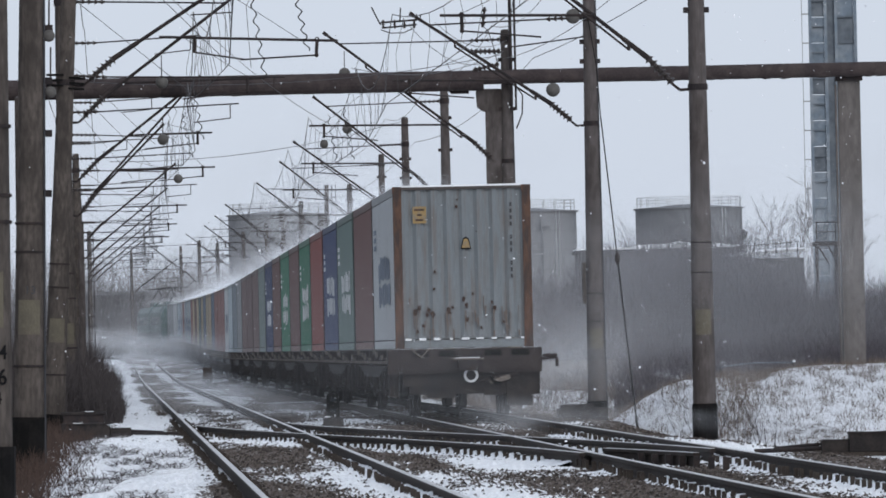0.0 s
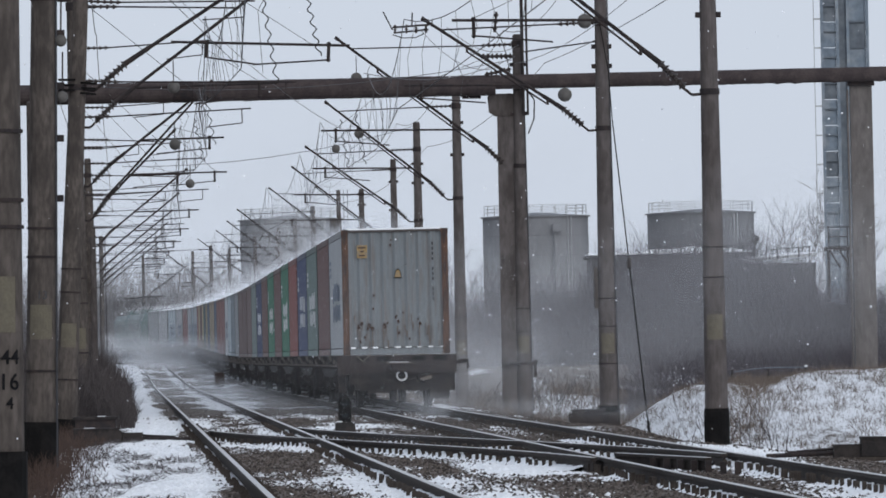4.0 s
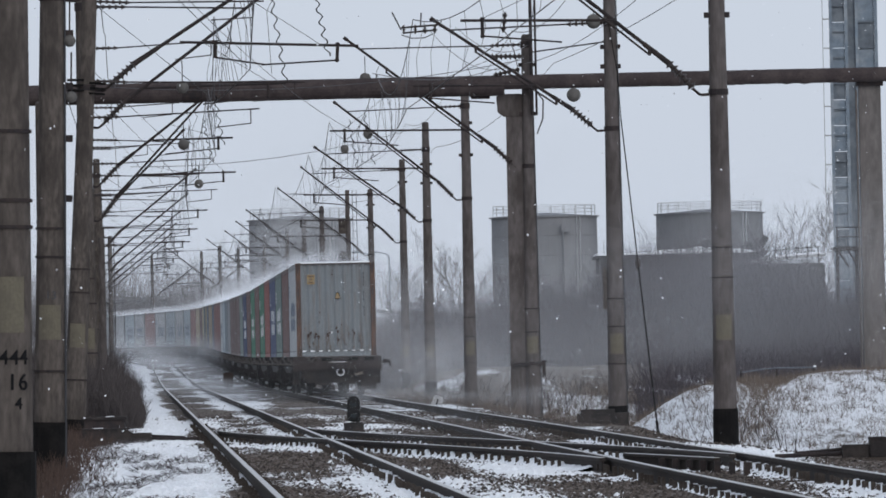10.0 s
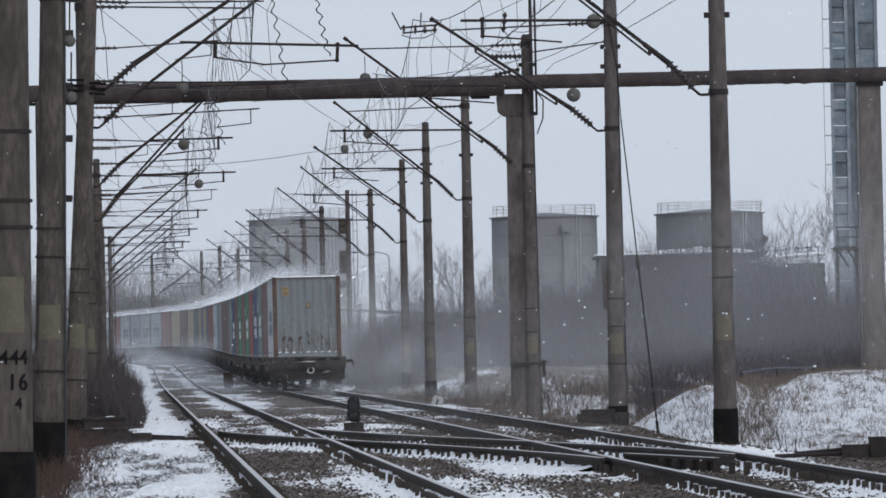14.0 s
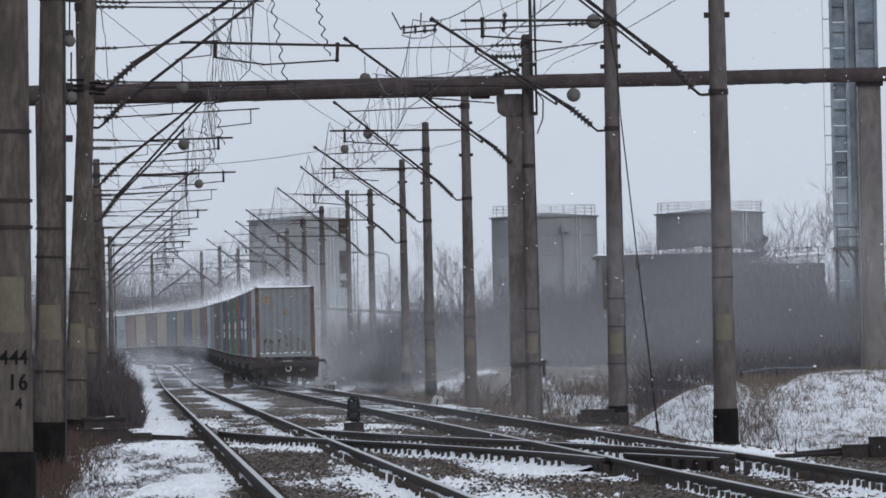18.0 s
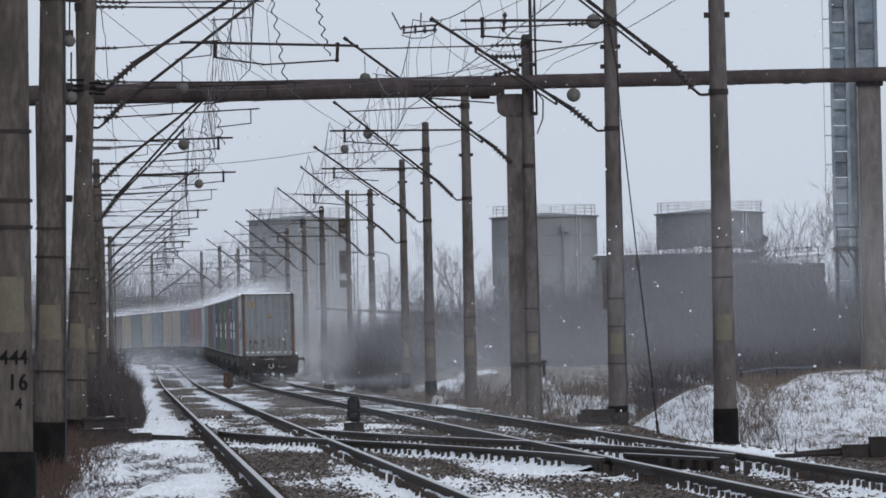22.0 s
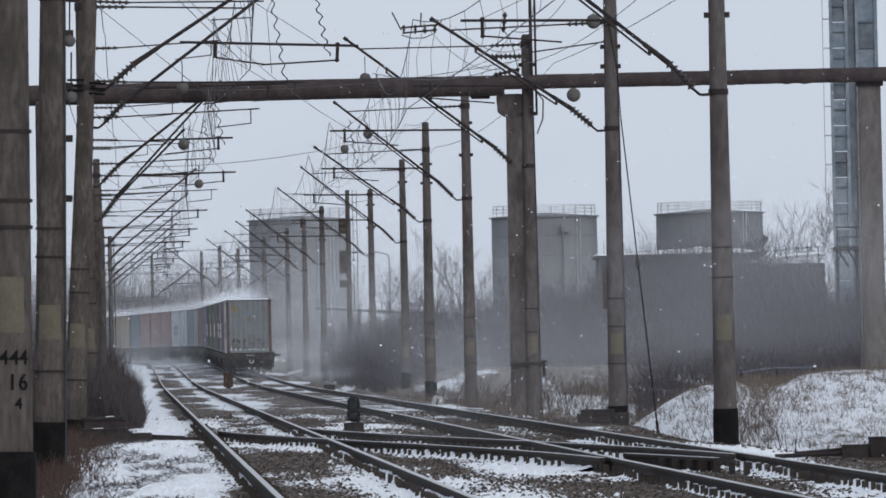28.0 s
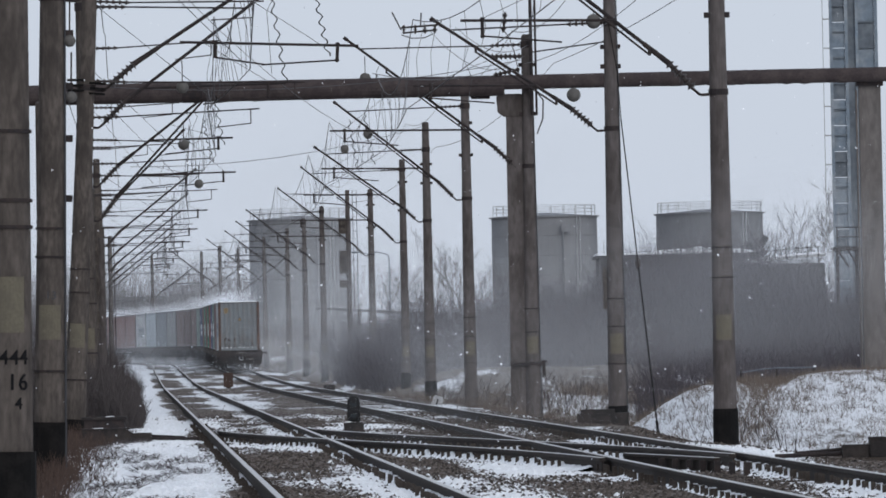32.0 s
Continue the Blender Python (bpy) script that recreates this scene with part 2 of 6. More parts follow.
def snow_cover(q, d):
    """Where the wind has left snow: positive is covered, negative is bare."""
    v = 0.9 * noise.noise((q * 0.5, d * 0.04, 9.0)) + 0.4 * noise.noise((q * 1.8, d * 0.16, 4.0))
    e = q + SPACING
    if q < -SPACING - 1.1:
        v = 0.62 * v + 0.58 - 0.9 * smooth((-q - 6.6) / 1.1)
    elif abs(e) < GAUGE:
        v += -0.12 + 0.36 * smooth((e - 0.1) / 0.4)
    elif abs(q) < GAUGE:
        v += -0.10
    elif q > 2.2:
        v = 0.6 * v + (0.34 * smooth((215 - d) / 30) - 0.02) * smooth((q - 2.8) / 1.2) - 0.17 * smooth((d - 225) / 25) + 0.16 * smooth((q - 3.8) / 1.0) * smooth((212 - d) / 8) - 0.55 * seam(q, d) * (0.6 + 1.2 * noise.noise((q * 2.0, d * 0.4, 6.0)))
    else:
        v += 0.02 - 0.12 * smooth((d - 130) / 30)
    if 212 < d < 300:
        v += 0.3 * smooth((q - 6.5) / 2)
    if 2.0 < q < 3.7 and d < 175:
        v -= 0.30
    if 94 < d < 142:                             # drifts in the lee of the crossover rails
        e = train_x(d) + q - crossover_x(d)
        for s in (-GAUGE, GAUGE):
            v += 0.34 * smooth((0.55 - abs(e - s + 0.45)) / 0.3)
    return v


def spread(lo, hi, first, grow):
    out, x, s = [lo], lo, first
    while x < hi:
        x += s
        s *= grow
        out.append(min(x, hi))
    return out


def build_ground():
    side = [-q for q in reversed(spread(8.0, 3000, 0.6, 1.16))] + [-8 + 0.4 * i for i in range(1, 56)] + spread(14.4, 3000, 0.6, 1.16)
    deep = [-3000, -1200, -500, -200, -80, -30, -10, 0, 10] + [20 + 5 * i for i in range(8)] + [60 + 1.2 * i for i in range(167)] + spread(262, 4800, 3.0, 1.045)
    s = Shape()
    n = len(side)
    s.v = [(train_x(min(d, 760)) + q, d, bank(q, min(d, 760))) for d in deep for q in side]
    s.f = [(j * n + i, j * n + i + 1, (j + 1) * n + i + 1, (j + 1) * n + i) for j in range(len(deep) - 1) for i in range(n - 1)]
    me = s.mesh("ground", GROUND, True)
    cover = me.attributes.new("snow_cover", "FLOAT", "POINT")
    cover.data.foreach_set("value", [snow_cover(q, d) for d in deep for q in side])
    uv = me.uv_layers.new(name="line")
    pairs = np.array([(q, d) for d in deep for q in side], dtype=np.float32)
    loops = np.empty(len(me.loops), dtype=np.int32)
    me.loops.foreach_get("vertex_index", loops)
    uv.data.foreach_set("uv", pairs[loops].ravel())
    return tagged(new("ground", me), "gravel and dead grass under patchy wind-blown snow", "ground", kind="structure")


def ground_material():
    """Ballast between the rails, snow in drifts on the shoulders and banks, dead grass through it."""
    m = bpy.data.materials.new("snowy ballast")
    m.use_nodes = True
    n, l = m.node_tree.nodes, m.node_tree.links
    b = n["Principled BSDF"]
    b.inputs["Roughness"].default_value = 0.92
    uv = n.new("ShaderNodeUVMap")
    uv.uv_map = "line"
    sep = n.new("ShaderNodeSeparateXYZ")
    l.new(uv.outputs[0], sep.inputs[0])

    def noisy(scale, stretch, detail=5, rough=0.6):
        mp = n.new("ShaderNodeMapping")
        mp.inputs["Scale"].default_value = stretch
        l.new(uv.outputs[0], mp.inputs["Vector"])
        t = n.new("ShaderNodeTexNoise")
        t.inputs["Scale"].default_value, t.inputs["Detail"].default_value, t.inputs["Roughness"].default_value = scale, detail, rough
        l.new(mp.outputs[0], t.inputs["Vector"])
        return t.outputs["Fac"]

    def curve(points):
        r = n.new("ShaderNodeValToRGB")
        mr = n.new("ShaderNodeMapRange")
        mr.inputs["From Min"].default_value, mr.inputs["From Max"].default_value = -12, 12
        l.new(sep.outputs["X"], mr.inputs["Value"])
        l.new(mr.outputs[0], r.inputs[0])
        e = r.color_ramp.elements
        while len(e) < len(points):
            e.new(0.5)
        for el, (q, v) in zip(e, points):
            el.position, el.color = (q + 12) / 24, (v, v, v, 1)
        return r.outputs[0]

    def calc(op, a, c):
        x = n.new("ShaderNodeMath")
        x.operation = op
        for i, val in enumerate((a, c)):
            if isinstance(val, (int, float)):
                x.inputs[i].default_value = val
            else:
                l.new(val, x.inputs[i])
        return x.outputs[0]

    def blend(f, a, c):
        x = n.new("ShaderNodeMix")
        x.data_type = "RGBA"
        l.new(f, x.inputs[0])
        for i, val in ((6, a), (7, c)):
            if isinstance(val, tuple):
                x.inputs[i].default_value = (*val, 1)
            else:
                l.new(val, x.inputs[i])
        return x.outputs[2]

    attr = n.new("ShaderNodeAttribute")
    attr.attribute_name = "snow_cover"
    drift = calc("ADD", calc("MULTIPLY", calc("ADD", noisy(1.0, (5.0, 0.8, 1), 5, 0.7), -0.5), 0.9), calc("MULTIPLY", calc("ADD", noisy(1.0, (22.0, 4.0, 1), 4, 0.7), -0.5), 0.5))
    edge = n.new("ShaderNodeMapRange")
    edge.inputs["From Min"].default_value, edge.inputs["From Max"].default_value = -0.06, 0.08
    crumbs = calc("MULTIPLY", calc("ADD", noisy(1.0, (60.0, 11.0, 1), 3, 0.8), -0.5), 0.42)
    l.new(calc("ADD", calc("ADD", attr.outputs["Fac"], drift), crumbs), edge.inputs["Value"])
    gravel = blend(noisy(1.0, (14, 5, 1), 3, 0.7), (0.042, 0.031, 0.026), (0.135, 0.108, 0.09))
    soil = blend(noisy(1.0, (1.2, 0.2, 1)), (0.06, 0.045, 0.036), (0.13, 0.10, 0.075))
    inside = curve([(-12, 0), (-7.4, 0), (-6.2, 1), (2.6, 1), (3.6, 0), (12, 0)])
    base = blend(inside, soil, gravel)
    white = blend(noisy(1.0, (3, 0.6, 1)), (0.62, 0.63, 0.65), (0.85, 0.87, 0.90))
    l.new(blend(edge.outputs[0], base, white), b.inputs["Base Color"])
    bp = n.new("ShaderNodeBump")
    bp.inputs["Strength"].default_value, bp.inputs["Distance"].default_value = 0.7, 0.04
    l.new(calc("ADD", noisy(1.0, (16, 6, 1), 3), calc("MULTIPLY", edge.outputs[0], 0.8)), bp.inputs["Height"])
    l.new(bp.outputs[0], b.inputs["Normal"])
    return m


GROUND = ground_material()
build_ground()

# ---- rails ----
RAIL = [(-0.075, -0.18), (0.075, -0.18), (0.072, -0.165), (0.012, -0.145), (0.010, -0.045), (0.037, -0.035), (0.037, -0.006), (0.030, 0.0), (-0.030, 0.0), (-0.037, -0.006), (-0.037, -0.035), (-0.010, -0.045), (-0.012, -0.145), (-0.072, -0.165)]


def rail(f, side, lo, hi, parent, step=3.0):
    """One rail of a track with its worn running surface."""
    n = max(2, int((hi - lo) / step))
    ds = [lo + (hi - lo) * i / n for i in range(n + 1)]
    def row(d, section, lift=0.0):
        a = heading(f, d)
        return [(f(d) + (side + x) * math.cos(a), d - (side + x) * math.sin(a), rail_z(d) + z + lift) for x, z in section]
    r = part("rail", Shape().sweep([row(d, RAIL) for d in ds]), RAIL_SIDE, parent)
    part("running_surface", Shape().sweep([row(d, [(-0.030, 0.0), (0.030, 0.0), (0.027, 0.004), (-0.027, 0.004)], 0.001) for d in ds]), RAIL_TOP, r)


def sleepers(f, lo, hi, parent, width=2.7, step=0.62):
    s = Shape().box((0, 0, -0.09), (width, 0.24, 0.17))
    for q in (-GAUGE, GAUGE):
        s.box((q, 0, -0.012), (0.36, 0.17, 0.03))
        for e in (-0.12, 0.12):
            s.box((q + e, 0, 0.035), (0.038, 0.07, 0.11))
    me = s.mesh("sleeper", WOOD)
    for i in range(int((hi - lo) / step)):
        d = lo + i * step
        part("sleeper", me, WOOD, parent, m=on_line(f, d, 0, -0.155) @ pose(random.uniform(-0.03, 0.03), 0, random.uniform(-0.012, 0.004), 0, 0, random.uniform(-1, 1)))


def track(name, f, lo, hi, label, rows):
    t = thing(name, label, "railway track", kind="structure")
    for side, a, b in rows:
        rail(f, side, a, b, t)
    return t


track_left = track("railway_track", left_x, 40, 900, "worn steel rails on ballast with drifted snow", [(-GAUGE, 40, 900), (GAUGE, 40, 900)])
track_train = track("railway_track", train_x, 40, 900, "worn steel rails the train runs on, snow between", [(-GAUGE, 40, 900), (GAUGE, 40, 900)])
track_cross = track("crossover_track", crossover_x, 90, 150, "crossover rails joining the two tracks", [(-GAUGE, 96, 143), (GAUGE, 97, 145)])


sleepers(left_x, 66, 170, track_left)
sleepers(train_x, 66, 170, track_train)
sleepers(crossover_x, 100, 142, track_cross, 3.2)


# ---- loose stones and clods of snow on the ballast ----


def lump(s, p, r, flat, rng):
    """One irregular eight-sided stone or clod."""
    x, y, z = p
    j = lambda: rng.uniform(0.65, 1.25) * r
    s.add([(x - j(), y, z), (x, y - j(), z), (x + j(), y, z), (x, y + j(), z), (x + rng.uniform(-0.3, 0.3) * r, y, z + j() * flat)], [(0, 1, 4), (1, 2, 4), (2, 3, 4), (3, 0, 4)])


def scatter(count, d0, d1, seed):
    rng = random.Random(seed)
    stones, clods = Shape(), Shape()
    for k in range(count):
        d = d0 + (d1 - d0) * rng.random() ** 1.4
        q = rng.uniform(-6.6, 2.6)
        x, y, z = at_line(q, d)
        if abs(abs(q) - GAUGE) < 0.1 or abs(abs(q + SPACING) - GAUGE) < 0.1:
            continue
        if snow_cover(q, d) + rng.gauss(0, 0.17) > 0.13:
            lump(clods, (x, y, z - 0.012), rng.uniform(0.015, 0.045) * (1.5 if rng.random() < 0.12 else 1), rng.uniform(0.5, 0.8), rng)
        else:
            lump(stones, (x, y, z - 0.004), rng.uniform(0.013, 0.032), 0.9, rng)
    tagged(part("ballast_stones", stones, STONE), "loose dark brown ballast stones between the rails", "ballast", kind="stuff")
    tagged(part("snow_clods", clods, SNOW), "wind-packed clods of snow lying on the ballast", "snow", kind="stuff")


def at_line(q, d):
    return (train_x(d) + q, d, bank(q, d))


scatter(78000, 66, 200, 11)
scatter(8000, 200, 420, 12)


def snow_strips():
    """Snow packed against the rails, heaped between the sleeper ends and scooped out at each fastening."""
    s = Shape()
    offs = (0.018, 0.05, 0.09, 0.13, 0.20, 0.36, 0.58)
    fall = (1.0, 0.96, 0.72, 0.28, 0.0, 0.0, 0.0)
    band = (0.03, 0.03, 0.03, 0.03, 0.028, 0.024, -0.02)
    for f, side, lo, hi, first_d in ((crossover_x, -GAUGE, 97, 142, 100), (crossover_x, GAUGE, 98, 140, 100), (train_x, -GAUGE, 70, 92, 66), (train_x, -GAUGE, 101, 122, 66), (train_x, GAUGE, 70, 132, 66), (left_x, GAUGE, 70, 150, 66)):
        n = int((hi - lo) / 0.62 * 6)
        rows = []
        for i in range(n + 1):
            d = lo + 0.62 * i / 6
            amp = min(1.0, max(0.0, 1.8 * noise.noise((d * 0.11, side * 3 + f(100), 2.0)) + 0.95))
            heap = (0.092 if d > 95 else 0.088) * abs(math.sin(math.pi * (d - first_d) / 0.62)) ** 0.6 * (0.8 + 0.5 * noise.noise((d * 1.7, side, 7.0)))
            a = heading(f, d)
            rows.append([(f(d) + side - o, d + o * a, -0.182 + amp * heap * w + band[j] * min(1.0, 2 * amp)) for j, (o, w) in enumerate(zip(offs, fall))])
        k = len(offs)
        s.add([p for row in rows for p in row], [(i * k + j, i * k + j + 1, (i + 1) * k + j + 1, (i + 1) * k + j) for i in range(n) for j in range(k - 1)])
    tagged(part("packed_snow", s, SNOW), "snow packed against the rails and heaped between sleepers", "snow", kind="stuff")


snow_strips()
wing = part("wing_rail", Shape().sweep([[(x + a, d, z) for a, z in RAIL] for x, d in ((2.10, 99.8), (2.50, 97.2), (2.98, 93.8))]), RAIL_SIDE, track_cross)
part("running_surface", Shape().sweep([[(x + a, d, z) for a, z in ((-0.030, 0.001), (0.030, 0.001), (0.027, 0.005), (-0.027, 0.005))] for x, d in ((2.10, 99.8), (2.50, 97.2), (2.98, 93.8))]), RAIL_TOP, wing)
for k in range(7):
    part("chair_bolt", Shape().box((2.45 + 0.13 * k, 97.0 - 0.9 * k, -0.10), (0.07, 0.12, 0.14)), IRON, track_cross)
part("blade_block", Shape().ball((3.60, 96.2, -0.13), 0.07, 10, 6, 0.8), SNOW, track_cross, "snow-caked block at the blade tip")

# ---- masts and overhead line ----


def insulator(s, p, q, r=0.06, n=6):
    """A string of porcelain discs between two points, as one turned body."""
    p, q = Vector(p), Vector(q)
    d = (q - p).normalized()
    a = d.orthogonal().normalized()
    b = d.cross(a)
    turn = [(math.cos(math.pi * k / 5), math.sin(math.pi * k / 5)) for k in range(10)]
    steps = [(0.0, 0.45)] + [(u, w) for i in range(n) for u, w in (((i + 0.28) / n, 0.45), ((i + 0.34) / n, 1.0), ((i + 0.7) / n, 0.6), ((i + 0.76) / n, 0.45))] + [(1.0, 0.45)]
    return s.sweep([[tuple(p.lerp(q, u) + (a * c + b * e) * r * w) for c, e in turn] for u, w in steps])


def pole_radius(z):
    return 0.215 - 0.0085 * z


def lettering(text, size, mat, parent, m, label="", bend=0.0):
    """Words in the built-in font as a thin mesh, bent round nothing, lying in the xz plane."""
    cu = bpy.data.curves.new("lettering", "FONT")
    cu.body, cu.size, cu.align_x, cu.extrude, cu.offset = text, size, "CENTER", 0.003, 0.001
    tmp = bpy.data.objects.new("lettering", cu)
    me = bpy.data.meshes.new_from_object(tmp)
    bpy.data.objects.remove(tmp)
    me.materials.clear()
    me.materials.append(mat)
    if bend:                                     # wrapped round a pole of that radius
        for v in me.vertices:
            a, r = v.co.x / bend, bend + 0.008 + v.co.z
            v.co = (r * math.sin(a), -r * math.cos(a), v.co.y)
    return part("lettering", me, mat, parent, label, m=m)


def mast(f, d, q, high=9.8, lean=0.0, arm=True, plate_z=1.6, base=0.1, foot=-1.3, balls=(), bands=(1.4, 2.5, 3.05), wide=1.0, tilt=0.72, low=6.15, cable=False, tip_x=4.3, dusky=False, zr=7.25, reach=0.0):
    """A tapered concrete catenary mast q metres beside a track; its bracket reaches over the track. The x axis points to the track."""
    label = "grey tapered concrete catenary mast with dark iron bracket arm" if arm else "plain grey tapered concrete mast beside the tracks"
    top = thing("catenary_mast", label, "catenary mast", "masts along the line")
    top.matrix_basis = on_line(f, d, q) @ pose(0, 0, 0, 0, 0, 0 if q < 0 else 180) @ pose(0, 0, 0, 0, lean, 0)
    r = lambda z: pole_radius(z) * wide
    # poles of the left row use the tone with shade in it
    part("pole", Shape().tube((0, 0, foot), (0, 0, high), r(foot), r(high), 20), CONCRETE_DARK if dusky or d < 80 else CONCRETE, top)
    part("pole_cap", Shape().tube((0, 0, high + 0.002), (0, 0, high + 0.05), r(high) * 0.98, r(high) * 0.7, 16), CONCRETE, top)
    part("tarred_foot", Shape().ring((0, 0, (base + foot) / 2), r(foot), 0.008, base - foot, 20), BLACK, top, "black tarred foot of the mast")
    for z in bands:
        part("band", Shape().ring((0, 0, z), r(z) - 0.004, 0.02, 0.03), IRON, top)
    spin = pose(0, 0, 0, 0, 0, math.degrees(heading(f, d)) - (0 if q < 0 else 180))
    if plate_z:
        rows = []
        for k in range(9):
            a = math.radians(-90 + (-44 + 11 * k))
            rows.append([(math.cos(a) * (r(plate_z) + e), math.sin(a) * (r(plate_z) + e), plate_z + z) for e, z in ((0.001, -0.23), (0.006, -0.23), (0.006, 0.23), (0.001, 0.23))])
        part("yellow_patch", Shape().sweep(rows), YELLOW, top, "faded yellow painted patch", m=spin)
    if cable:
        part("down_cable", Shape().path([(0.02, -r(z) - 0.02, z) for z in (high * 0.9, 5.2, 3.3, 1.2, foot * 0.5)], 0.014, 5), CABLE, top, m=spin @ pose(0, 0, 0, 0, 0, 62))
    if not arm:
        return top
    far = tip_x - 0.45
    def strut(x, dy=0.0, lift=0.0):
        return (x, dy, low + (x - 0.3) * tilt + lift)
    part("clamp", Shape().ring((0, 0, low - 0.06), r(low) - 0.003, 0.022, 0.11), IRON, top)
    part("shackle", Shape().path([(r(low), 0, low - 0.1), (0.33, 0, low - 0.11), (0.48, 0, low + 0.02)], 0.028, 6), IRON, top)
    part("insulator", insulator(Shape(), (0.46, 0, low + 0.02), strut(0.92), 0.1, 6), PORCELAIN, top)
    part("bracket_tube", Shape().tube(strut(0.88), strut(1.35), 0.055, 0.045, 8).tube(strut(1.3), strut(far + 0.45), 0.036, n=8), IRON, top)
    if not dusky:
        part("second_tube", Shape().tube(strut(1.25, 0.08, -0.13), strut(far * 0.86, 0.06, -0.11), 0.022, n=6).tube(strut(far * 0.86, 0.06, -0.12), strut(far * 0.86, 0, 0.03), 0.03, n=6).tube(strut(1.25, 0.08, -0.13), strut(1.25, 0, 0.03), 0.03, n=6), IRON, top)
    tip = strut(far + 0.1)
    part("tip_cap", Shape().tube(strut(far + 0.42), strut(far + 0.52), 0.05, n=8), IRON, top)
    tie = min(high - 0.22, tip[2] + 0.1)
    part("tie_rod", Shape().tube((0.95, 0, tie - 0.02), tip, 0.019, n=6), IRON, top)
    part("tie_insulator", insulator(Shape(), (r(high), 0, tie), (0.98, 0, tie - 0.02), 0.062, 6), PORCELAIN, top)
    part("top_clamp", Shape().ring((0, 0, tie), r(high) - 0.003, 0.03, 0.18), IRON, top)
    x0 = 0.3 + (zr - low) / tilt
    end = far + reach
    part("registration_arm", Shape().tube((x0 + 0.6 * reach, 0.05, zr), (end + 0.95, 0.05, zr + 0.05), 0.027, n=7), IRON, top)
    part("drop_bracket", Shape().tube((end + 0.55, 0.05, zr + 0.1), (end + 0.55, 0.05, zr - 0.26), 0.034, n=6).ball((end + 0.55, 0.05, zr + 0.06), 0.05, 8, 5).ball((end + 0.55, 0.05, zr - 0.24), 0.045, 8, 5), IRON, top)
    part("steady_arm", Shape().tube((end + 0.55, 0.05, zr - 0.24), (end - 0.9, 0.05, zr - 0.38), 0.017, n=6), IRON, top)
    if reach:                                    # a second hanger at the mast side of the arm
        part("drop_bracket", Shape().tube((end - 1.8, 0.05, zr + 0.05), (end - 1.8, 0.05, zr - 0.28), 0.03, n=6), IRON, top)
        part("steady_arm", Shape().tube((end - 1.8, 0.05, zr - 0.27), (end - 0.85, 0.05, zr - 0.37), 0.017, n=6), IRON, top)
    if dusky:
        for k, (z2, reach2) in enumerate(((6.62, 0.35), (8.15, -0.5))):
            part("steady_rod", Shape().tube((0.75, -0.1, z2), (far + reach2, -0.1, z2 + 0.12), 0.016, n=6), IRON, top)
            part("rod_insulator", insulator(Shape(), (r(z2), -0.1, z2), (0.78, -0.1, z2), 0.05, 5), PORCELAIN, top)
            part("rod_hook", Shape().path([(far + reach2 - 0.2, -0.1, z2 + 0.1), (far + reach2 - 0.2, -0.1, z2 - 0.2), (far + reach2 - 1.0, -0.1, z2 - 0.28)], 0.013, 5), IRON, top)
        part("thin_stay", Shape().tube((0.2, -0.05, high - 0.6), (far * 0.8, -0.05, 7.0), 0.009, n=4), CABLE, top)
    else:
        for z2 in (low + 1.35, tie - 0.55):
            part("bolted_clamp", Shape().box((0, 0, z2), (2 * r(z2) + 0.16, 0.14, 0.1)), IRON, top)
    part("stay_wire", Shape().path([strut(far * 0.75), (far + 0.6, 0.03, zr + 0.06)], 0.008, 4), CABLE, top)
    part("jumper_wire", Shape().path([strut(far * 0.9), (far * 0.9 + 0.12, 0.02, tip[2] - 0.7), (far * 0.9 - 0.05, 0, tip[2] - 1.1), (far - 0.3, 0, 6.9)], 0.008, 4), CABLE, top)
    for x, z, size in balls:
        part("hanger", Shape().tube((x, -0.03, z + size), (x, 0, max(z + size + 0.05, min(z + 0.6, strut(x)[2]))), 0.012, n=5), IRON, top)
        part("grey_ball", Shape().ball((x, -0.05, z), size), BALL, top, "round weathered grey ball", smooth=True)
    return top


LEFT_D = [70, 113, 163, 188, 232, 275, 345, 400, 455, 510, 565, 620]
first = mast(left_x, 70, -3.1, lean=1.0, plate_z=1.7, base=0.49, bands=(2.34, 2.56, 3.13), high=10.5)
tag_m = pose(0, 0, 0, 0, 0, math.degrees(heading(left_x, 70)))
for text, size, z, x in (("444", 0.17, 1.21, 0.0), ("16", 0.19, 1.0, 0.03), ("4", 0.14, 0.84, 0.035)):
    lettering(text, size, DARK_MARK, first, tag_m @ pose(0, 0, z, 0, 0, 18 + math.degrees(x / 0.21)), "black painted mast number", pole_radius(z) + 0.001)
second = mast(left_x, 113, -3.19, lean=1.5, plate_z=1.75, base=0.42, bands=(1.1, 2.62, 3.0), high=10.5, dusky=True, balls=((0.235, 5.5, 0.082), (0.26, 4.75, 0.078)), cable=True)
lettering("13", 0.15, CABLE, second, pose(0, 0, 0, 0, 0, math.degrees(heading(left_x, 113))) @ pose(0, 0, 2.06, 0, 0, 4), "faded painted mast number", pole_radius(2.06) + 0.001)
for z in (3.4, 4.2, 4.9, 5.6):
    part("cable_clip", Shape().box((0.22, 0, z), (0.13, 0.12, 0.09)), IRON, second)
third = mast(left_x, 163, -3.215, lean=3.2, plate_z=1.72, base=0.11, bands=(0.87, 2.55, 3.0), high=10.2, low=6.55, dusky=True, zr=7.43, reach=0.4)
for k in range(6):
    part("wound_wire", Shape().ring((0.004 * (-1) ** k, 0, 6.38 + 0.05 * k), pole_radius(6.4) - 0.002, 0.035 + 0.008 * (k % 2), 0.038), BLACK, third, m=pose(0, 0, 0, 0, 1.5 * (-1) ** k, 0))
